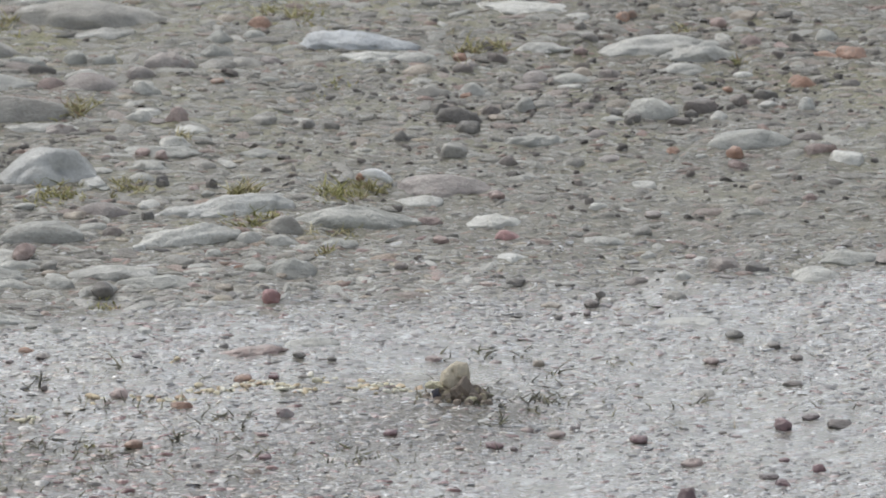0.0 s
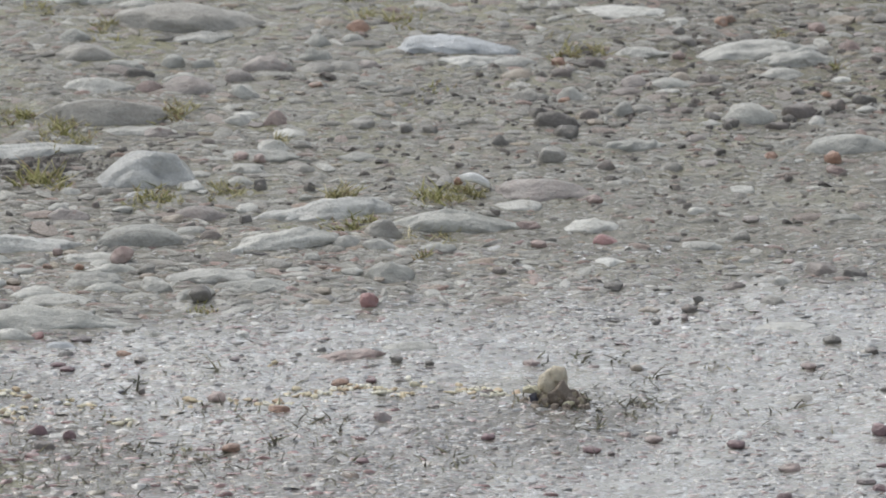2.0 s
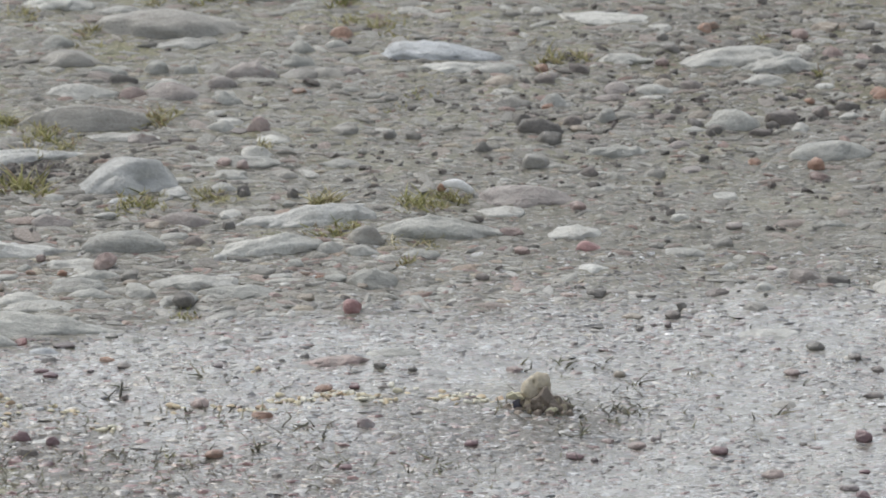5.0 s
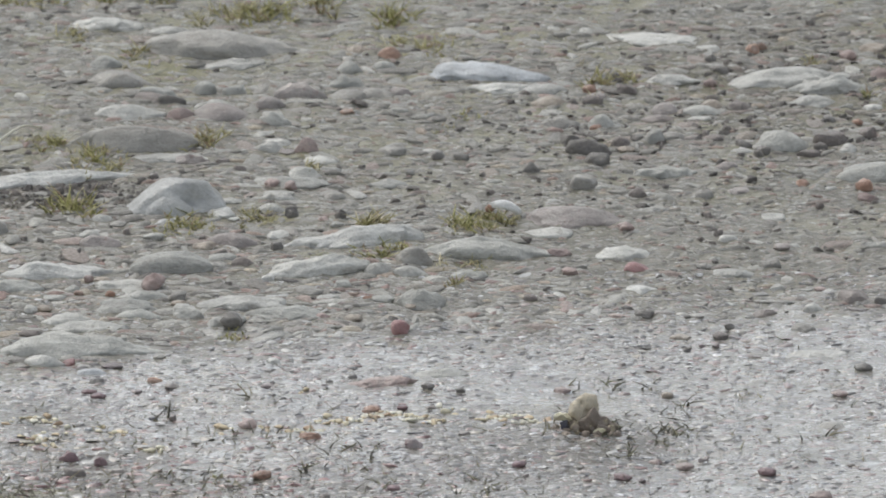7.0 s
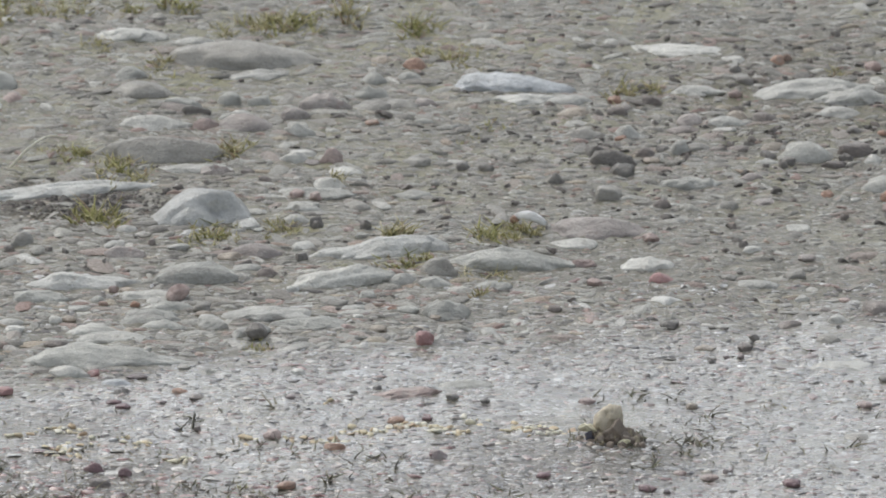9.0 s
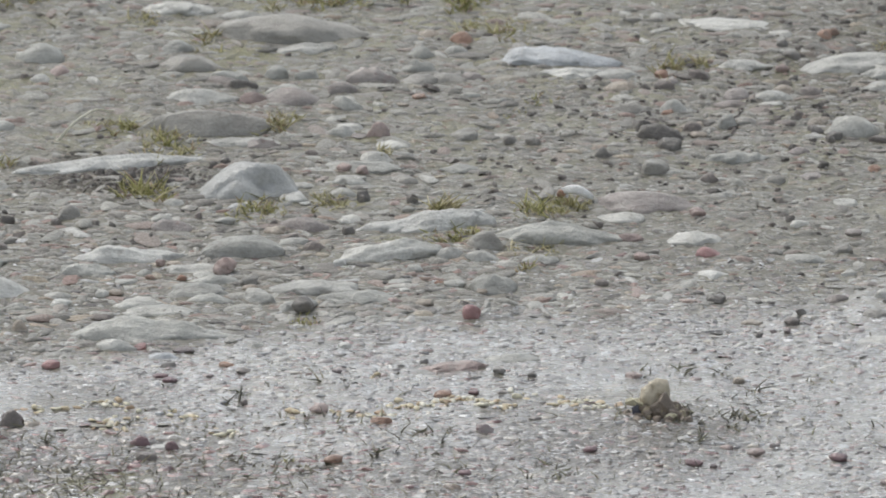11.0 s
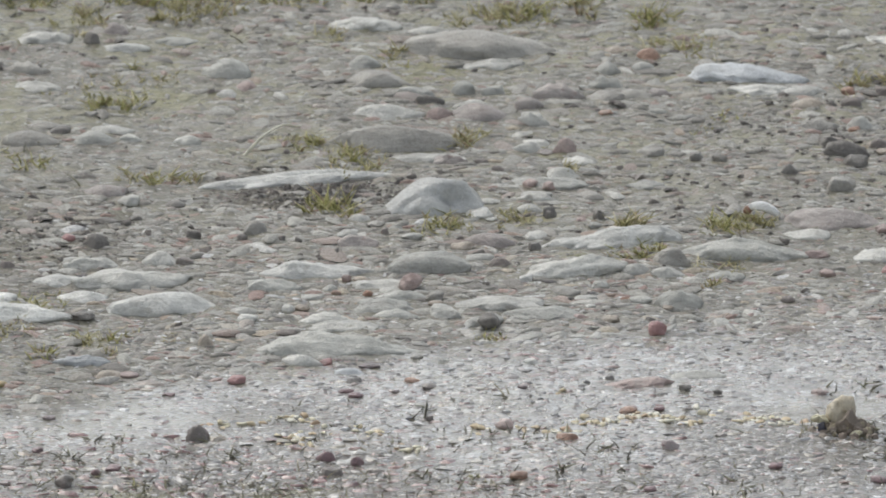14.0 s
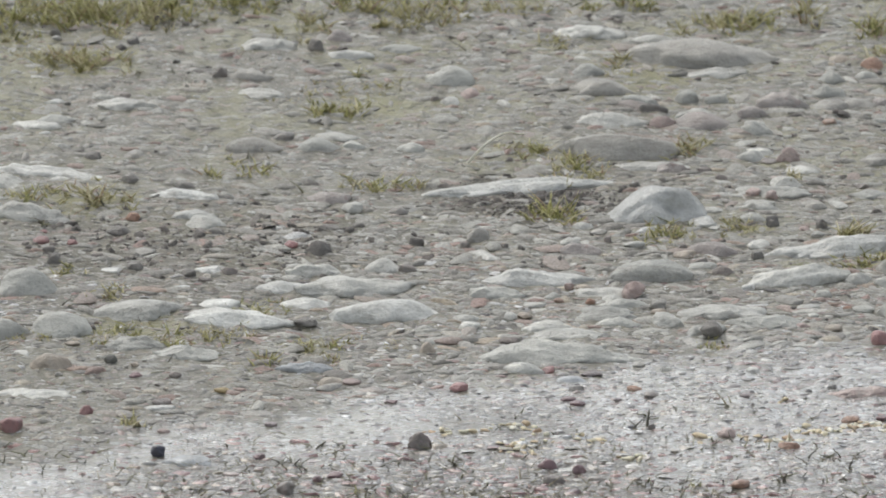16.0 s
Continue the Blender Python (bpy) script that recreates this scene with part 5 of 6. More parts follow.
tuft(0.0520, -0.3021, 0.0036, 0.0043, "dead", 0.5)
tuft(-0.0804, -0.3000, 0.0041, 0.0063, "dead", 0.8)
tuft(-0.1684, -0.2969, 0.0053, 0.0048, "dead", 0.7)
tuft(-0.2296, 0.1071, 0.0091, 0.0119, "green", 1.6)
tuft(-0.2529, 0.1077, 0.0091, 0.0062, "dead", 1.2)
tuft(-0.2197, 0.1208, 0.0065, 0.0052, "dead", 1)
tuft(-0.1777, 0.0820, 0.0065, 0.0067, "green", 1)
tuft(-0.1685, 0.0840, 0.0057, 0.0046, "straw", 1)
tuft(-0.1425, 0.0969, 0.0091, 0.0047, "straw", 0.8)
tuft(-0.2221, 0.1809, 0.0118, 0.0063, "straw", 1.2)
tuft(-0.0925, 0.0816, 0.0034, 0.0098, "straw", 0.8)
tuft(-0.1222, 0.1733, 0.0039, 0.0052, "straw", 0.8)
tuft(-0.1856, 0.0713, 0.0052, 0.0041, "green", 0.8)
tuft(-0.0809, 0.0465, 0.0077, 0.0046, "green", 1)
tuft(-0.1767, -0.1925, 0.0032, 0.0074, "dead", 1.2)
tuft(-0.1659, -0.1843, 0.0042, 0.0044, "dead", 0.8)
tuft(-0.1402, -0.1814, 0.0030, 0.0059, "dead", 0.8)
tuft(-0.2204, -0.2069, 0.0159, 0.0049, "dead", 0.8)
tuft(-0.2262, -0.2429, 0.0097, 0.0054, "dead", 0.9)
tuft(-0.1453, -0.2194, 0.0042, 0.0039, "dead", 0.8)
tuft(-0.1112, -0.2663, 0.0085, 0.0063, "dead", 0.9)
tuft(-0.0896, -0.2566, 0.0085, 0.0073, "dead", 1)
tuft(-0.1468, -0.2935, 0.0084, 0.0053, "dead", 1.4)
tuft(-0.2499, -0.2575, 0.0061, 0.0073, "dead", 0.9)
tuft(-0.1942, -0.2503, 0.0061, 0.0058, "dead", 0.9)
tuft(-0.1686, -0.2907, 0.0036, 0.0097, "dead", 0.7)
tuft(-0.4648, 0.3535, 0.0203, 0.0092, "straw", 1.2)
tuft(-0.5010, 0.4274, 0.0165, 0.0110, "green", 1.13)
tuft(-0.4683, 0.4309, 0.0165, 0.0121, "green", 1.51)
tuft(-0.4439, 0.4360, 0.0137, 0.0099, "straw", 1.42)
tuft(-0.4207, 0.4189, 0.0082, 0.0093, "dead", 1)
tuft(-0.4536, 0.4015, 0.0055, 0.0066, "straw", 0.75)
tuft(-0.3973, 0.4381, 0.0124, 0.0077, "dead", 0.9)
tuft(-0.3582, 0.4278, 0.0082, 0.0099, "straw", 0.81)
tuft(-0.3227, 0.4314, 0.0096, 0.0082, "straw", 1.01)
tuft(-0.2984, 0.4385, 0.0123, 0.0099, "straw", 0.7)
tuft(-0.2738, 0.4416, 0.0069, 0.0071, "dead", 0.7)
tuft(-0.2799, 0.3974, 0.0082, 0.0071, "dead", 0.6)
tuft(-0.2457, 0.3949, 0.0095, 0.0054, "straw", 0.68)
tuft(-0.2285, 0.4076, 0.0068, 0.0044, "dead", 0.7)
tuft(-0.1692, 0.4323, 0.0110, 0.0082, "straw", 1.22)
tuft(-0.1475, 0.4373, 0.0110, 0.0093, "green", 1.89)
tuft(-0.0880, 0.4290, 0.0085, 0.0110, "green", 1.3)
tuft(-0.3431, 0.2720, 0.0067, 0.0075, "green", 1.5)
tuft(-0.3292, 0.2726, 0.0059, 0.0064, "green", 1.3)
tuft(-0.4392, 0.3312, 0.0054, 0.0070, "dead", 1)
tuft(-0.4192, 0.3321, 0.0032, 0.0043, "dead", 0.6)
tuft(-0.3345, 0.3340, 0.0030, 0.0092, "green", 0.3)
tuft(-0.4436, 0.3077, 0.0032, 0.0048, "dead", 0.5)
tuft(-0.4823, 0.2714, 0.0107, 0.0053, "dead", 0.6)
tuft(-0.4503, 0.1094, 0.0143, 0.0088, "dead", 1.4)
tuft(-0.4330, 0.1210, 0.0091, 0.0078, "straw", 0.7)
tuft(-0.4590, 0.1190, 0.0140, 0.0060, "straw", 0.45)
tuft(-0.4420, 0.1260, 0.0120, 0.0100, "straw", 0.4)
tuft(-0.4700, 0.1240, 0.0100, 0.0065, "green", 0.7)
tuft(-0.4340, 0.1150, 0.0060, 0.0110, "dead", 0.7)
tuft(-0.4440, 0.1290, 0.0050, 0.0120, "dead", 0.4)
tuft(-0.3070, 0.1523, 0.0078, 0.0068, "green", 1)
tuft(-0.2980, 0.1563, 0.0052, 0.0068, "straw", 0.9)
tuft(-0.3247, 0.1515, 0.0078, 0.0052, "straw", 0.9)
tuft(-0.3461, 0.1505, 0.0034, 0.0068, "dead", 0.3)
tuft(-0.3651, 0.1994, 0.0066, 0.0079, "dead", 0.7)
tuft(-0.3322, 0.2233, 0.0053, 0.0048, "dead", 0.7)
tuft(-0.3921, 0.1704, 0.0039, 0.0053, "green", 0.9)
tuft(-0.3741, 0.1768, 0.0079, 0.0058, "green", 1)
tuft(-0.4242, -0.0236, 0.0076, 0.0051, "straw", 1.2)
tuft(-0.4449, 0.0119, 0.0046, 0.0046, "green", 1)
tuft(-0.3556, -0.0411, 0.0114, 0.0040, "green", 1.2)
tuft(-0.3594, -0.0600, 0.0076, 0.0040, "straw", 0.9)
tuft(-0.4131, -0.0845, 0.0138, 0.0035, "green", 1.5)
tuft(-0.3910, -0.0936, 0.0063, 0.0050, "green", 1.4)
tuft(-0.3726, -0.0877, 0.0088, 0.0040, "straw", 1.4)
tuft(-0.3640, -0.0839, 0.0075, 0.0035, "straw", 1.2)
tuft(-0.3464, -0.1216, 0.0045, 0.0055, "green", 1.3)
tuft(-0.3286, -0.0958, 0.0055, 0.0055, "straw", 1.3)
tuft(-0.3146, -0.0901, 0.0063, 0.0045, "green", 1)
tuft(-0.3180, -0.1178, 0.0030, 0.0035, "straw", 0.9)
tuft(-0.3966, -0.2171, 0.0032, 0.0088, "straw", 0.7)
tuft(-0.4067, -0.2448, 0.0049, 0.0068, "dead", 0.9)
tuft(-0.4452, -0.2672, 0.0049, 0.0054, "dead", 0.9)
tuft(-0.4175, -0.2628, 0.0049, 0.0054, "dead", 0.8)
tuft(-0.3507, -0.2422, 0.0054, 0.0054, "dead", 0.8)
tuft(-0.3176, -0.2439, 0.0037, 0.0068, "dead", 0.6)
tuft(-0.3054, -0.2433, 0.0061, 0.0063, "dead", 0.7)
tuft(-0.3267, -0.2728, 0.0049, 0.0053, "dead", 0.9)
tuft(-0.3022, -0.2764, 0.0048, 0.0044, "dead", 0.8)
tuft(-0.3683, -0.2857, 0.0073, 0.0053, "dead", 0.8)
tuft(-0.2930, -0.3088, 0.0072, 0.0063, "dead", 1.5)
tuft(-0.2930, -0.0958, 0.0038, 0.0025, "straw", 0.8)
tuft(-0.4516, -0.0913, 0.0075, 0.0030, "green", 1)
tuft(-0.2428, 0.2106, 0.0066, 0.0058, "green", 1)
tuft(-0.2535, 0.2119, 0.0053, 0.0042, "straw", 1)
tuft(-0.2221, 0.1892, 0.0092, 0.0058, "green", 1.2)
tuft(-0.1769, 0.2135, 0.0079, 0.0074, "straw", 1)
tuft(-0.2075, 0.3592, 0.0081, 0.0054, "straw", 1.05)
tuft(-0.3188, 0.3153, 0.0081, 0.0032, "straw", 1)
tuft(-0.4861, 0.4462, 0.0165, 0.0110, "green", 1.42)
tuft(-0.4313, 0.4507, 0.0165, 0.0110, "green", 1.13)
tuft(-0.3988, 0.4603, 0.0165, 0.0083, "green", 1.22)
tuft(-0.3708, 0.4534, 0.0138, 0.0083, "dead", 1)
tuft(-0.5039, 0.3972, 0.0082, 0.0060, "straw", 0.75)
tuft(-0.4897, 0.3583, 0.0081, 0.0043, "straw", 0.6)
tuft(-0.3382, 0.4610, 0.0165, 0.0094, "green", 1.22)
tuft(-0.3051, 0.4624, 0.0165, 0.0094, "green", 0.94)
tuft(-0.2666, 0.4642, 0.0138, 0.0072, "straw", 1.01)
tuft(-0.2392, 0.4674, 0.0124, 0.0072, "dead", 1)
tuft(-0.2116, 0.4666, 0.0165, 0.0072, "green", 0.92)
tuft(-0.1233, 0.4544, 0.0137, 0.0093, "straw", 0.7)
tuft(-0.4595, -0.0866, 0.0063, 0.0025, "green", 1)
tuft(-0.3397, 0.3047, 0.0161, 0.0032, "straw", 0.8)
tuft(-0.3712, 0.2918, 0.0080, 0.0027, "straw", 0.4)
tuft(-0.3685, 0.4013, 0.0109, 0.0055, "straw", 0.52)
tuft(-0.1493, -0.2904, 0.0048, 0.0034, "green", 0.4)
tuft(-0.2932, -0.3057, 0.0036, 0.0034, "green", 0.4)
tuft(-0.3513, -0.2369, 0.0029, 0.0039, "dead", 0.9)
tuft(-0.3234, -0.2678, 0.0036, 0.0049, "dead", 0.9)
tuft(-0.3136, -0.2453, 0.0032, 0.0054, "dead", 0.9)
tuft(-0.3031, -0.2419, 0.0037, 0.0049, "dead", 1)
tuft(-0.2776, -0.2617, 0.0029, 0.0044, "dead", 0.8)
tuft(-0.2545, -0.2610, 0.0053, 0.0073, "dead", 1.5)
tuft(-0.0874, -0.2505, 0.0029, 0.0063, "dead", 0.8)
tuft(-0.0381, -0.2983, 0.0072, 0.0043, "dead", 1.2)
tuft(-0.0004, -0.1555, 0.0017, 0.0069, "dead", 0.5)
tuft(0.0169, -0.1550, 0.0062, 0.0040, "dead", 1)
tuft(0.0342, -0.1627, 0.0030, 0.0054, "dead", 0.9)
tuft(0.0439, -0.1821, 0.0062, 0.0034, "dead", 1.2)
tuft(0.0387, -0.2271, 0.0085, 0.0054, "dead", 1.6)
tuft(0.0510, -0.2157, 0.0024, 0.0064, "dead", 0.6)
tuft(0.1083, -0.2276, 0.0049, 0.0063, "dead", 1.1)
tuft(0.0861, -0.1586, 0.0012, 0.0064, "dead", 0.3)
tuft(-0.0375, -0.3006, 0.0060, 0.0039, "dead", 1.2)
tuft(0.0149, -0.1598, 0.0054, 0.0049, "dead", 1.1)
tuft(0.0001, -0.1584, 0.0015, 0.0074, "dead", 0.4)
tuft(0.0158, -0.2481, 0.0029, 0.0034, "dead", 0.7)
tuft(0.0192, -0.2195, 0.0042, 0.0054, "dead", 1)
tuft(0.0528, -0.3023, 0.0048, 0.0039, "dead", 0.8)


# ---- small finds ----
def straw_stalk():
    """A thin pale stalk that arches over the gravel."""
    cu = bpy.data.curves.new("straw", "CURVE")
    cu.dimensions, cu.bevel_depth, cu.bevel_resolution = "3D", 0.00065, 2
    sp = cu.splines.new("BEZIER")
    sp.bezier_points.add(2)
    for p, co, r in zip(sp.bezier_points, ((-0.2735, 0.192, 0.0), (-0.2642, 0.1956, 0.009), (-0.2483, 0.2401, 0.001)), (1.2, 1.0, 0.6)):
        p.co, p.radius = co, r
        p.handle_left_type = p.handle_right_type = "AUTO"
    ob = new("straw_stalk", cu)
    me = bpy.data.meshes.new_from_object(ob)
    bpy.data.objects.remove(ob)
    ob = linked("straw_stalk", me, BLADES["bleached"])
    return tagged(ob, "thin bleached straw stalk arching over the gravel", "stalk")


straw_stalk()


def shell():
    """A broken white shell, thin and curved like a roof tile, with its dark hinge end."""
    rng = random.Random(8)
    base = new("shell")
    chalky = stone_material("chalky_shell", (0.82, 0.815, 0.8), (0.9, 0.9, 0.88), None, 0.35, 0.0, 0.1, 0.0)
    bm = bmesh.new()
    rows = []
    for thick in (0.0, -0.0007):
        for i in range(17):
            u = i / 16 * 2 - 1
            half = 0.0034 * math.sqrt(max(0.02, 1 - abs(u) ** 2.6)) * (1 + 0.12 * noise.noise((u * 4, thick, 1.0)))
            row = []
            for k in range(9):
                w = k / 8 * 2 - 1
                z = 0.0036 * (1 - u * u) - 0.0016 * max(0, u) + 0.0022 * (1 - w * w) + 0.0001 * math.cos(w * 16) + thick
                row.append(bm.verts.new((u * 0.0088, w * half, z)))
            rows.append(row)
    for n in range(16):
        for k in range(8):
            bm.faces.new((rows[n][k], rows[n + 1][k], rows[n + 1][k + 1], rows[n][k + 1]))
            bm.faces.new((rows[17 + n][k], rows[17 + n][k + 1], rows[18 + n][k + 1], rows[18 + n][k]))
        for k in (0, 8):
            bm.faces.new((rows[n][k], rows[17 + n][k], rows[18 + n][k], rows[n + 1][k]))
    bmesh.ops.recalc_face_normals(bm, faces=bm.faces[:])
    part("valve", bm, chalky, base)
    bm = bmesh.new()
    rock_mesh(bm, 0.0023, 0.0022, 0.0026, "shard", rng, 3)
    hinge = part("hinge", bm, STONE["rust"], base, "dark brown hinge end")
    hinge.location = (-0.0082, -0.0012, -0.0004)
    base.matrix_world = pose(-0.0305, 0.104, lie(-0.0305, 0.104) + 0.0032, 26, 6, -14) @ Matrix.Diagonal((0.9, 0.8, 0.8, 1))
    return tagged(base, "broken white shell lying on a grass tuft", "shell")


shell()


def crust():
    """A pecked lump of dry bread: a tall yellowish crust, torn brown in front, crumbs round its foot."""
    base = new("bread_lump")
    base.location = (0.0068, -0.2245, lie(0.0068, -0.2245) - 0.001)
    pale = stone_material("dry_bread_crust", (0.55, 0.475, 0.355), (0.72, 0.645, 0.5), (0.42, 0.34, 0.25), 0.75, 0.15, 0.35)
    body = stone_material("yellow_bread_flesh", (0.3, 0.25, 0.17), (0.45, 0.39, 0.27), (0.55, 0.48, 0.33), 0.8, 0.1, 0.5)
    foot = stone_material("crumbled_brown_bread", (0.2, 0.155, 0.12), (0.36, 0.3, 0.245), (0.46, 0.4, 0.32), 0.8, 0.1)
    cream = stone_material("cream_bread_flake", (0.68, 0.62, 0.42), (0.8, 0.75, 0.56), None, 0.7, 0.0, 0.2)
    rng = random.Random(5)
    bm = bmesh.new()
    bmesh.ops.create_icosphere(bm, subdivisions=4, radius=1.0)
    for v in bm.verts:
        p = v.co.copy()
        v.co = Vector((p.x * 0.0066, p.y * 0.006, p.z * 0.0088)) * (1 + 0.22 * noise.noise(p * 1.6) + 0.08 * noise.noise(p * 5))
        v.co.x += 0.0012 * p.z
        for hx, hz in ((0.0014, 0.0022), (0.0036, 0.0004), (-0.0012, 0.0052), (-0.0046, -0.002)):
            d = math.hypot(v.co.x - hx, v.co.z - hz)
            if p.y < 0 and d < 0.0013:
                v.co.y += 0.0022 * (1 - d / 0.0013)
    head = part("crust", bm, pale, base, "pale rounded crust with peck holes")
    head.location = (-0.0012, 0.002, 0.0078)
    for name, hue, label, at, size, lean in (("flesh", foot, "torn brown flesh", (0.0032, -0.0046, 0.0), (0.0052, 0.0028, 0.0118), -14),
                                             ("heel", body, "torn yellow heel", (-0.004, -0.0036, 0.0), (0.0034, 0.003, 0.0062), 4),
                                             ("wedge", foot, "brown torn edge", (0.0068, 0.0004, 0.0), (0.0042, 0.0045, 0.0078), -18),
                                             ("rind", STONE["navy"], "blackened rind", (-0.0092, -0.0035, 0.0), (0.0021, 0.002, 0.0066), -10),
                                             ("flake", cream, "pale yellow flake", (-0.0098, -0.001, 0.0066), (0.0042, 0.0022, 0.002), 4),
                                             ("flake", cream, "cream flake", (0.0042, -0.0084, 0.0012), (0.0019, 0.0015, 0.0052), 34)):
        bm = bmesh.new()
        rock_mesh(bm, *size, "shard", rng, 4)
        rough = rng.uniform(0, 9)
        for v in bm.verts:
            v.co += Vector((1, 1, 0.6)) * 0.0011 * noise.noise(v.co * 420 + Vector((rough, 0, 0))) + v.co * 0.25 * noise.noise(v.co * 150 - Vector((rough, 0, 0)))
        p = part(name, bm, hue, base, label)
        p.matrix_basis = pose(*at, 0, lean, 0)
    for i in range(80):
        bm = bmesh.new()
        s = rng.uniform(0.0008, 0.0026)
        rock_mesh(bm, s, s * 0.85, s * rng.uniform(0.8, 1.3), "shard", rng, 2)
        p = part("crumb", bm, body if i % 5 == 0 else foot, base)
        ang, far = rng.uniform(0, 6.3), rng.uniform(0.004, 0.0155)
        p.location = (math.cos(ang) * far * 1.05 + 0.001, math.sin(ang) * far * 0.75 - 0.002, max(0.0006, 0.0075 - far * 0.62))
        p.rotation_euler = (rng.uniform(-0.4, 0.4), rng.uniform(-0.4, 0.4), rng.uniform(0, 6))
    return tagged(base, "pecked pale lump of dry bread on mossy wet grit", "bread")


crust()
tuft(0.017, -0.231, 0.008, 0.008, "dead", 1.2)
tuft(0.004, -0.2385, 0.014, 0.005, "dead", 2.2)
tuft(0.03, -0.232, 0.014, 0.006, "dead", 1.8)

CORN = leaf_material("crushed_yellow_maize", (0.0, (0.48, 0.34, 0.24)), (0.2, (0.6, 0.48, 0.33)), (0.5, (0.67, 0.6, 0.44)), (0.75, (0.73, 0.69, 0.57)), (1.0, (0.72, 0.69, 0.62)), rough=0.45, each=True)
corn_shapes = []
for i in range(6):
    bm = bmesh.new()
    rock_mesh(bm, 1.0, 0.75, 0.62, "shard", SHAPES, 2)
    me = bpy.data.meshes.new("grain")
    bm.to_mesh(me)
    bm.free()
    me.materials.append(CORN)
    me.shade_smooth()
    corn_shapes.append(me)


def grains(x, y, rx, ry, count):
    rng = SHAPES
    for _ in range(count):
        gx, gy = x + rng.gauss(0, rx), y + rng.gauss(0, ry)
        ob = new("grain", rng.choice(corn_shapes))
        s = rng.uniform(0.0011, 0.0028)
        ob.matrix_world = pose(gx, gy, lie(gx, gy) + rng.uniform(-0.0005, 0.0004), rng.uniform(-12, 12), rng.uniform(-12, 12), rng.uniform(0, 360)) @ Matrix.Diagonal((s, s * rng.uniform(0.6, 1.2), s * rng.uniform(0.35, 1.0), 1))
        tagged(ob, "crushed yellow maize grain scattered on wet grit", "grain", "scattered maize grains")


for x, y, count in ((-0.181, -0.251, 13), (-0.194, -0.23, 10), (-0.132, -0.218, 9), (-0.1126, -0.222, 15), (-0.1058, -0.211, 12), (-0.09, -0.209, 16),
                    (-0.081, -0.201, 13), (-0.0745, -0.201, 12), (-0.0665, -0.208, 13), (-0.06, -0.212, 9), (-0.051, -0.198, 5), (-0.0335, -0.206, 12), (-0.0275, -0.205, 10),
                    (-0.0236, -0.213, 8), (-0.0138, -0.213, 6), (-0.121, -0.1715, 3), (-0.263, -0.221, 9), (-0.25, -0.216, 6), (-0.232, -0.2335, 13),
                    (-0.2281, -0.2453, 8), (-0.2348, -0.2074, 7), (-0.226, -0.211, 6), (-0.2155, -0.2247, 8), (-0.15, -0.22, 6)):
    grains(x, y, 0.0042, 0.0032, count)

LITTER = leaf_material("withered_litter", (0.0, (0.09, 0.082, 0.066)), (0.5, (0.17, 0.155, 0.11)), (0.8, (0.26, 0.25, 0.15)), (1.0, (0.36, 0.31, 0.22)))


def litter():
    """Loose withered stalk ends in the wet grit, thickest along the front."""
    rng, bm = random.Random(77), bmesh.new()
    for x, y, w, d, n in ((-0.25, -0.31, 0.075, 0.022, 620), (-0.1, -0.3, 0.06, 0.03, 170), (-0.38, -0.28, 0.05, 0.03, 170), (0.03, -0.225, 0.03, 0.015, 90),
                          (-0.16, -0.23, 0.06, 0.02, 110), (-0.42, -0.1, 0.06, 0.03, 60), (0.12, -0.2, 0.06, 0.06, 60)):
        for _ in range(n):
            fx, fy = rng.gauss(x, w), rng.gauss(y, d)
            ang = rng.uniform(0, 2 * math.pi)
            blade(bm, Vector((fx, fy, lie(fx, fy))), Vector((math.cos(ang), math.sin(ang), 0)), rng.uniform(0.0015, 0.0055), rng.uniform(0.0006, 0.0012), rng.uniform(0.3, 1.6), rng)
    return tagged(part("stalk_litter", bm, LITTER), "loose withered stalk ends strewn over wet grit", "litter", kind="stuff")


litter()

# ---- gravel ----
def bits(count, seed, fine):
    """Low worn pebble shapes, each a small dome of a few dozen triangles: vertices and triangles."""
    rng, made = random.Random(seed), []
    for _ in range(count):
        bm, swell = bmesh.new(), rng.uniform(0.7, 1.3)
        rock_mesh(bm, 1.0, 1.0, 1.0, rng.choice(("round", "slab", "shard", "shard")), rng, fine)
        ball = bmesh.new()
        bmesh.ops.create_icosphere(ball, subdivisions=fine, radius=1.0)
        for v, round_one in zip(bm.verts, ball.verts):
            if round_one.co.z > 0:
                v.co.z = round_one.co.z ** swell * (0.6 + 0.4 * v.co.z)
        ball.free()
        bmesh.ops.delete(bm, geom=[f for f in bm.faces if f.calc_center_median().z < -0.0008], context="FACES")
        bm.verts.ensure_lookup_table()
        bm.verts.index_update()
        made.append((np.array([v.co for v in bm.verts]), np.array([[v.index for v in f.verts] for f in bm.faces])))
        bm.free()
    return made


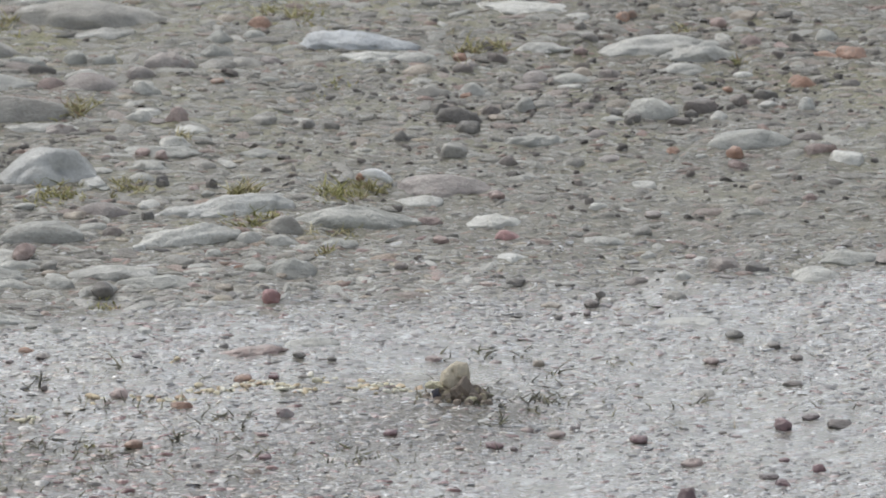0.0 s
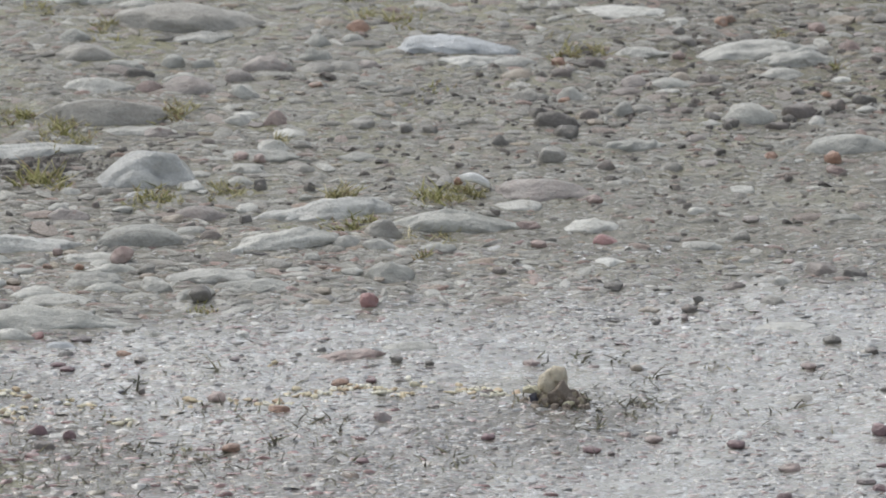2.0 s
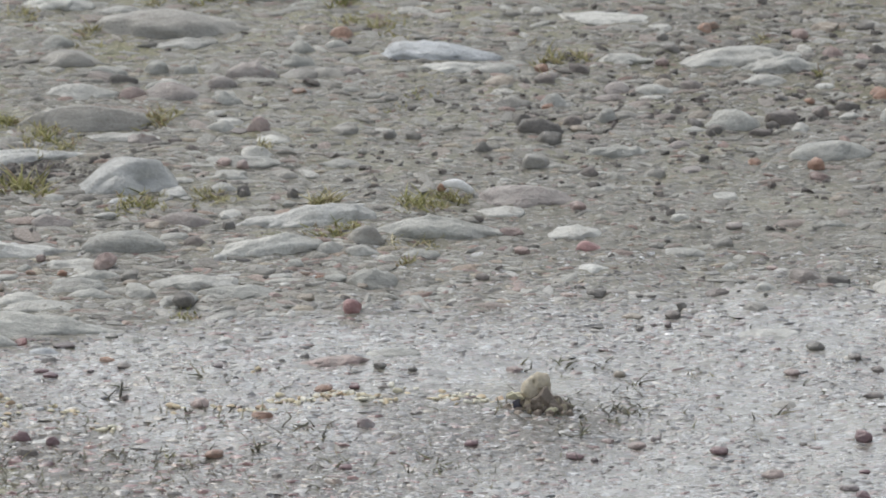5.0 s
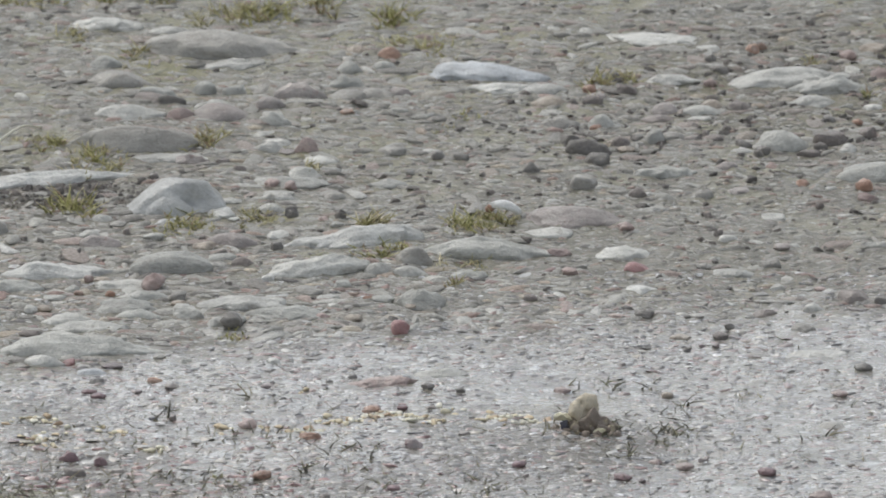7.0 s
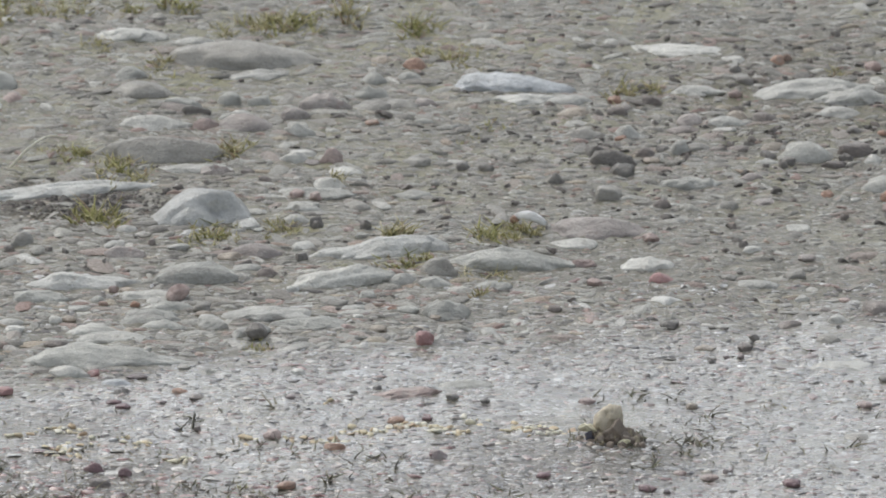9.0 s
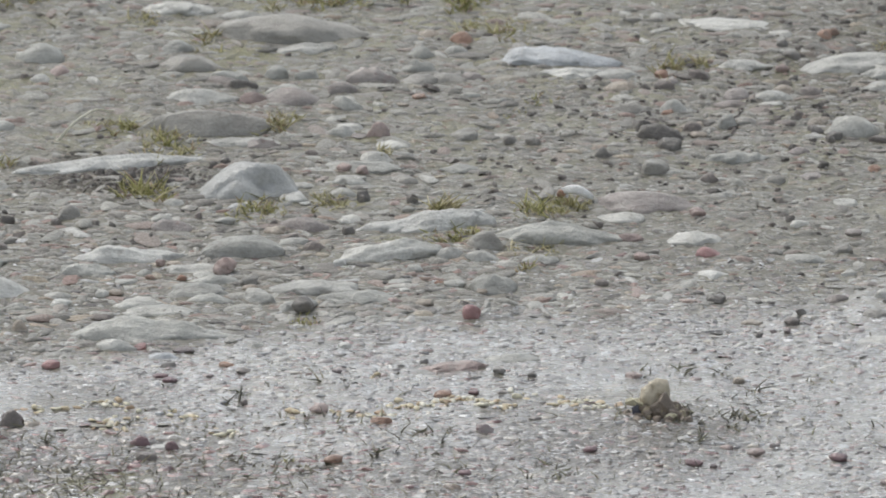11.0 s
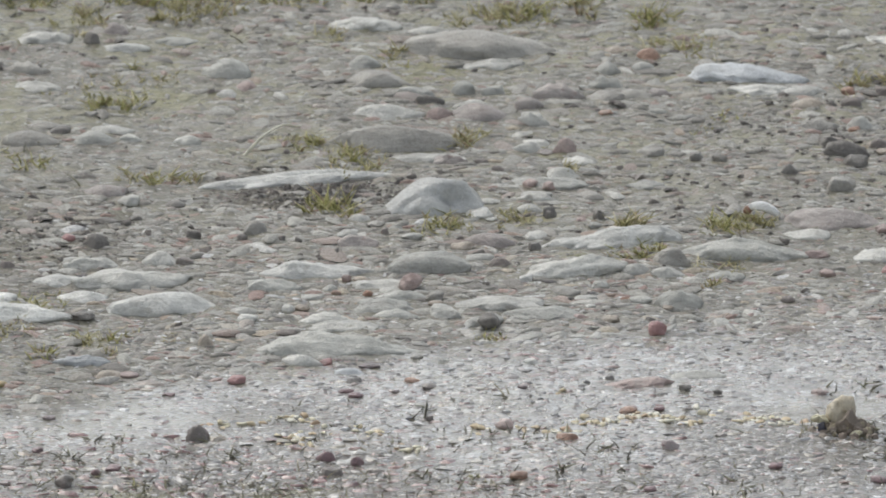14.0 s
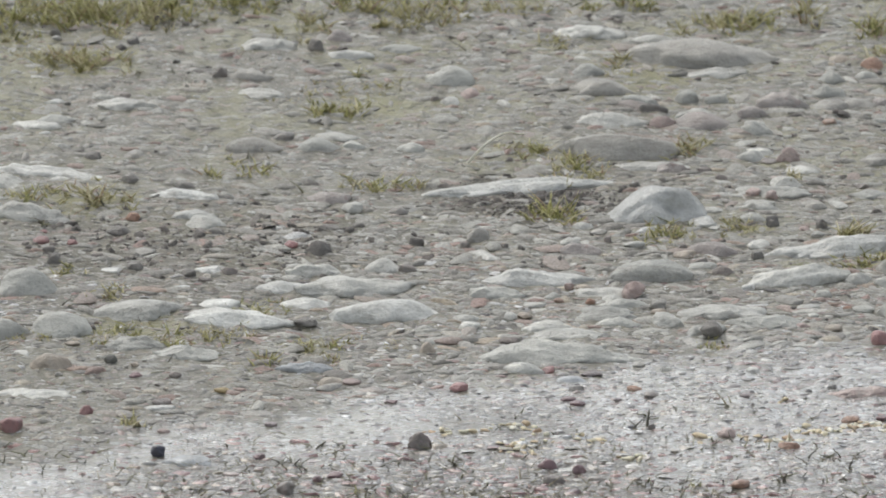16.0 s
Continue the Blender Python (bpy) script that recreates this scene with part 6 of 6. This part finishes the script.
def splinters(count, seed):
    """Sharp chips of a dozen flat faces."""
    rng, made = random.Random(seed), []
    for _ in range(count):
        bm = bmesh.new()
        for k in range(11):
            ang, r = rng.uniform(0, 6.3), rng.uniform(0.55, 1.0)
            high = k > 6
            bm.verts.new((math.cos(ang) * r * (0.7 if high else 1), math.sin(ang) * r * (0.7 if high else 1), rng.uniform(0.55, 1.0) if high else rng.uniform(-0.35, 0.15)))
        bmesh.ops.convex_hull(bm, input=bm.verts[:])
        bmesh.ops.delete(bm, geom=[v for v in bm.verts if not v.link_faces], context="VERTS")
        bmesh.ops.triangulate(bm, faces=bm.faces[:])
        bm.normal_update()
        bmesh.ops.delete(bm, geom=[f for f in bm.faces if f.normal.z < -0.3], context="FACES")
        bm.verts.index_update()
        made.append((np.array([v.co for v in bm.verts]), np.array([[v.index for v in f.verts] for f in bm.faces])))
        bm.free()
    return made


KINDS, CHIPS, SPLINTERS = bits(20, 21, 2), bits(20, 22, 1), splinters(40, 24)


def strewn(name, material, placed, label, kinds, smooth=True):
    """Many pebbles in one mesh; placed: x, y, half length, half depth, height, turn."""
    rng, vs, fs, at = random.Random(len(placed)), [], [], 0
    for x, y, a, b, c, turn in placed:
        v, f = rng.choice(kinds)
        p = v * (a, b, c)
        cs, sn = math.cos(turn), math.sin(turn)
        q = np.empty_like(p)
        q[:, 0], q[:, 1] = x + p[:, 0] * cs - p[:, 1] * sn, y + p[:, 0] * sn + p[:, 1] * cs
        q[:, 2] = p[:, 2] - 0.0002 - 0.12 * c
        vs.append(q), fs.append(f + at)
        at += len(v)
    vs, fs = np.concatenate(vs), np.concatenate(fs)
    vs[:, 2] += lie_many(vs[:, 0], vs[:, 1])
    me = bpy.data.meshes.new(name)
    me.vertices.add(len(vs)), me.loops.add(fs.size), me.polygons.add(len(fs))
    me.vertices.foreach_set("co", vs.ravel().astype(np.float32))
    me.loops.foreach_set("vertex_index", fs.ravel().astype(np.int32))
    me.polygons.foreach_set("loop_start", np.arange(0, fs.size, 3, dtype=np.int32))
    me.update(calc_edges=True)
    return tagged(linked(name, me, material, smooth=smooth), label, "gravel", kind="stuff")


def scatter(tries, rng, box, size, keep, gap, tall=(0.16, 0.42), wide=(0.5, 0.9)):
    """Pebbles strewn without overlaps, large ones first."""
    sizes = sorted((size(rng) for _ in range(tries)), reverse=True)
    grid, cell, placed = {}, 0.012, []
    for a in sizes:
        x, y = rng.uniform(box[0], box[1]), rng.uniform(box[2], box[3])
        if not keep(x, y, rng) or not is_free(x, y, a):
            continue
        b = a * rng.uniform(*wide)
        i, j = int(x // cell), int(y // cell)
        near = (o for di in (-1, 0, 1) for dj in (-1, 0, 1) for o in grid.get((i + di, j + dj), ()))
        if any(math.hypot(x - ox, y - oy) < (b + ob_) * gap for ox, oy, ob_ in near):
            continue
        grid.setdefault((i, j), []).append((x, y, b))
        placed.append((x, y, a, b, a * rng.uniform(*tall), rng.uniform(-0.3, 0.3) if rng.random() < 0.85 else rng.uniform(0, 6.3)))
    return placed


rng = random.Random(31)


def bed_of(x, y):
    """How thick the gravel lies: patches of bare earth between, barer to the west and at the back."""
    patch = (1.05 if x > -0.1 else 0.9) + 0.75 * noise.noise((x * 9, y * 6, 4.4))
    return max(0.3, min(1.0, patch - 0.35 * max(0, -x - 0.12) - (0.3 if x < -0.3 else 0) - (0.25 if y > 0.15 and x < -0.2 else 0)))


gravel = scatter(34000, rng, (-0.8, 0.45, -0.3, 0.8), lambda r: min(0.0068, 0.0017 + r.expovariate(1 / 0.0014)),
                 lambda x, y, r: not is_wet(x, y) and r.random() < bed_of(x, y), 0.9, (0.14, 0.4), (0.34, 0.72))


def fine_zone(g):
    """Towards the east the gravel by the wet ground is fine; few large stones are left there."""
    return g[0] > -0.07 and g[1] < 0.17 and g[2] > 0.0036 and rng.random() < 0.72


gravel = [g for g in gravel if not fine_zone(g)]
band = scatter(9000, rng, (-0.62, 0.12, -0.22, 0.16), lambda r: min(0.009, 0.0028 + r.expovariate(1 / 0.0017)),
               lambda x, y, r: not is_wet(x, y) and y < 0.1 + 0.1 * noise.noise((x * 8, y * 8, 2.2)) - max(0, x + 0.06) * 1.6
               and r.random() < (1.0 if x > -0.3 else max(0.06, 1 + (x + 0.29) * 9)), 0.72, (0.11, 0.28), (0.28, 0.6))
loose = sorted(band, key=lambda g: -g[2])[:300]
bedded = scatter(15000, rng, (-0.7, 0.35, -0.25, 0.65), lambda r: min(0.0105, 0.003 + r.expovariate(1 / 0.002)),
                 lambda x, y, r: not is_wet(x, y) and r.random() < (0.35 if x < -0.26 and (y > 0.12 or y < -0.09) else 1.0), 0.75, (0.07, 0.19), (0.28, 0.6))
bedded = [g for g in bedded if not fine_zone(g)]
flat = sorted(bedded, key=lambda g: -g[2])[:300]
left = set(flat)
strewn("bedded_gravel", BEDDED, [g for g in bedded if g not in left], "flat muddy stones bedded level with the earth", KINDS)
strewn("coarse_gravel", COARSE, sorted(band, key=lambda g: -g[2])[300:], "coarse flat pale and pinkish gravel packed together", KINDS)
large = sorted((g for g in gravel if -0.55 < g[0] < 0.25 and g[1] < 0.5), key=lambda g: -g[2])[:300]
left = set(large)
strewn("gravel", GRAVEL, [g for g in gravel if g not in left], "mixed grey, buff and pink gravel bedded in earth", KINDS)
chips = scatter(60000, rng, (-0.8, 0.45, -0.3, 0.8), lambda r: min(0.0024, 0.0008 + r.expovariate(1 / 0.0005)),
                lambda x, y, r: not is_wet(x, y), 0.85, (0.2, 0.55), (0.45, 0.85))
strewn("stone_chips", GRAVEL, chips, "small stone chips pressed into the earth between gravel", SPLINTERS, False)
flecks = scatter(125000, rng, (-0.53, 0.25, -0.4, 0.02), lambda r: min(0.0045, 0.0007 + r.expovariate(1 / 0.0008)),
                 lambda x, y, r: (is_wet(x, y) or r.random() < 0.5) and r.random() < clear_of(x, y), 0.66, (0.1, 0.3), (0.28, 0.6))
strewn("wet_flecks", FLECK, flecks, "tiny pale, tan and dark stone flecks in wet mud, glints in their tints", SPLINTERS, False)
grit = scatter(50000, rng, (-0.56, 0.28, -0.45, 0.02), lambda r: min(0.0045, 0.0009 + r.expovariate(1 / 0.0008)),
               lambda x, y, r: r.random() < (clear_of(x, y) if is_wet(x, y) else 0.3), 0.95, (0.12, 0.3), (0.4, 0.8))
reddish = scatter(9000, rng, (-0.46, 0.02, -0.37, -0.235), lambda r: min(0.0065, 0.0017 + r.expovariate(1 / 0.0015)),
                  lambda x, y, r: r.random() < min(1.0, max(0.05, 0.75 - 22 * (x + 0.24) ** 2 + 5.0 * (-0.28 - y))), 0.9, (0.1, 0.3), (0.4, 0.8))
strewn("reddish_grit", pebble_material("reddish_grit", True, *REDDISH, rough=0.5), reddish, "reddish and pale stone chips in wet mud", SPLINTERS, False)
near = [g for g in grit if -0.45 < g[0] < 0.19 and -0.36 < g[1] < -0.12 and g[2] > 0.0022]
near.sort(key=lambda g: -g[2])
near, left = near[:300], set(near[:300])
rest = [g for g in grit if g not in left]
strewn("grit", GRIT, [g for g in rest if g[2] > 0.0016], "dark and pale grit pressed into wet earth", KINDS)
strewn("fine_grit", GRIT, [g for g in rest if g[2] <= 0.0016], "fine dark and pale grit pressed into wet earth", CHIPS)
crumbs = [(rng.gauss(x, w), rng.gauss(y, d), a, a * 0.8, a * 0.55, rng.uniform(0, 6.3))
          for x, y, w, d, n in ((-0.4, 0.06, 0.05, 0.022, 260), (-0.34, 0.075, 0.03, 0.015, 90), (-0.237, 0.136, 0.024, 0.013, 330), (0.1, 0.235, 0.05, 0.02, 80), (0.1, 0.3, 0.08, 0.1, 620),
                                (0.0, 0.23, 0.03, 0.02, 60), (-0.3, 0.42, 0.1, 0.03, 140), (0.0, 0.1, 0.12, 0.12, 160), (0.02, 0.25, 0.12, 0.1, 300), (-0.2, 0.05, 0.15, 0.09, 200))
          for a in [min(0.005, 0.0013 + rng.expovariate(1 / 0.001)) for _ in range(n)]]
strewn("soil_crumbs", CRUMB, [c for c in crumbs if is_free(c[0], c[1], c[2] * 0.5)], "dark brown soil crumbs loose on the gravel", SPLINTERS, False)

thin = []
while len(thin) < 7000:
    x, y = rng.gauss(-0.1, 1.0), rng.gauss(0.1, 1.2)
    if not (-0.8 < x < 0.45 and -0.45 < y < 0.8) and y > -4.6:
        a = 0.0015 + rng.expovariate(1 / 0.002)
        thin.append((x, y, a, a * 0.7, a * 0.35, rng.uniform(0, 6.3)))
strewn("scattered_gravel", GRAVEL, thin, "thinly scattered gravel over the rest of the yard", SPLINTERS)


def pieces(name, material, kinds, placed):
    """Single stones of the ground, sharing a few meshes."""
    shapes = []
    for v, f in kinds:
        me = bpy.data.meshes.new(name)
        me.from_pydata(v.tolist(), [], f.tolist())
        me.materials.append(material)
        me.shade_smooth()
        shapes.append(me)
    for x, y, a, b, c, turn in placed:
        ob = new(name, rng.choice(shapes))
        ob.parent = ground
        lean = Vector((lie(x - a, y) - lie(x + a, y), lie(x, y - a) - lie(x, y + a), 2 * a)).to_track_quat("Z", "Y").to_matrix().to_4x4()
        ob.matrix_world = Matrix.Translation((x, y, lie(x, y) - 0.1 * c - 0.0005)) @ lean @ Matrix.Rotation(turn, 4, "Z") @ Matrix.Diagonal((a, b, c, 1))


pieces("grit_stone", PEBBLE, KINDS, near)
pieces("gravel_stone", pebble_material("mixed_gravel_stones", False, *((at, tuple(min(0.62, v * 1.18) for v in c)) for at, c in TINTS)), bits(24, 23, 3), loose)
pieces("gravel_pebble", pebble_material("mixed_gravel_pebbles", False, *TINTS), KINDS, large)
pieces("bedded_stone", pebble_material("mud_covered_stones", False, *MUDDY), KINDS, flat)
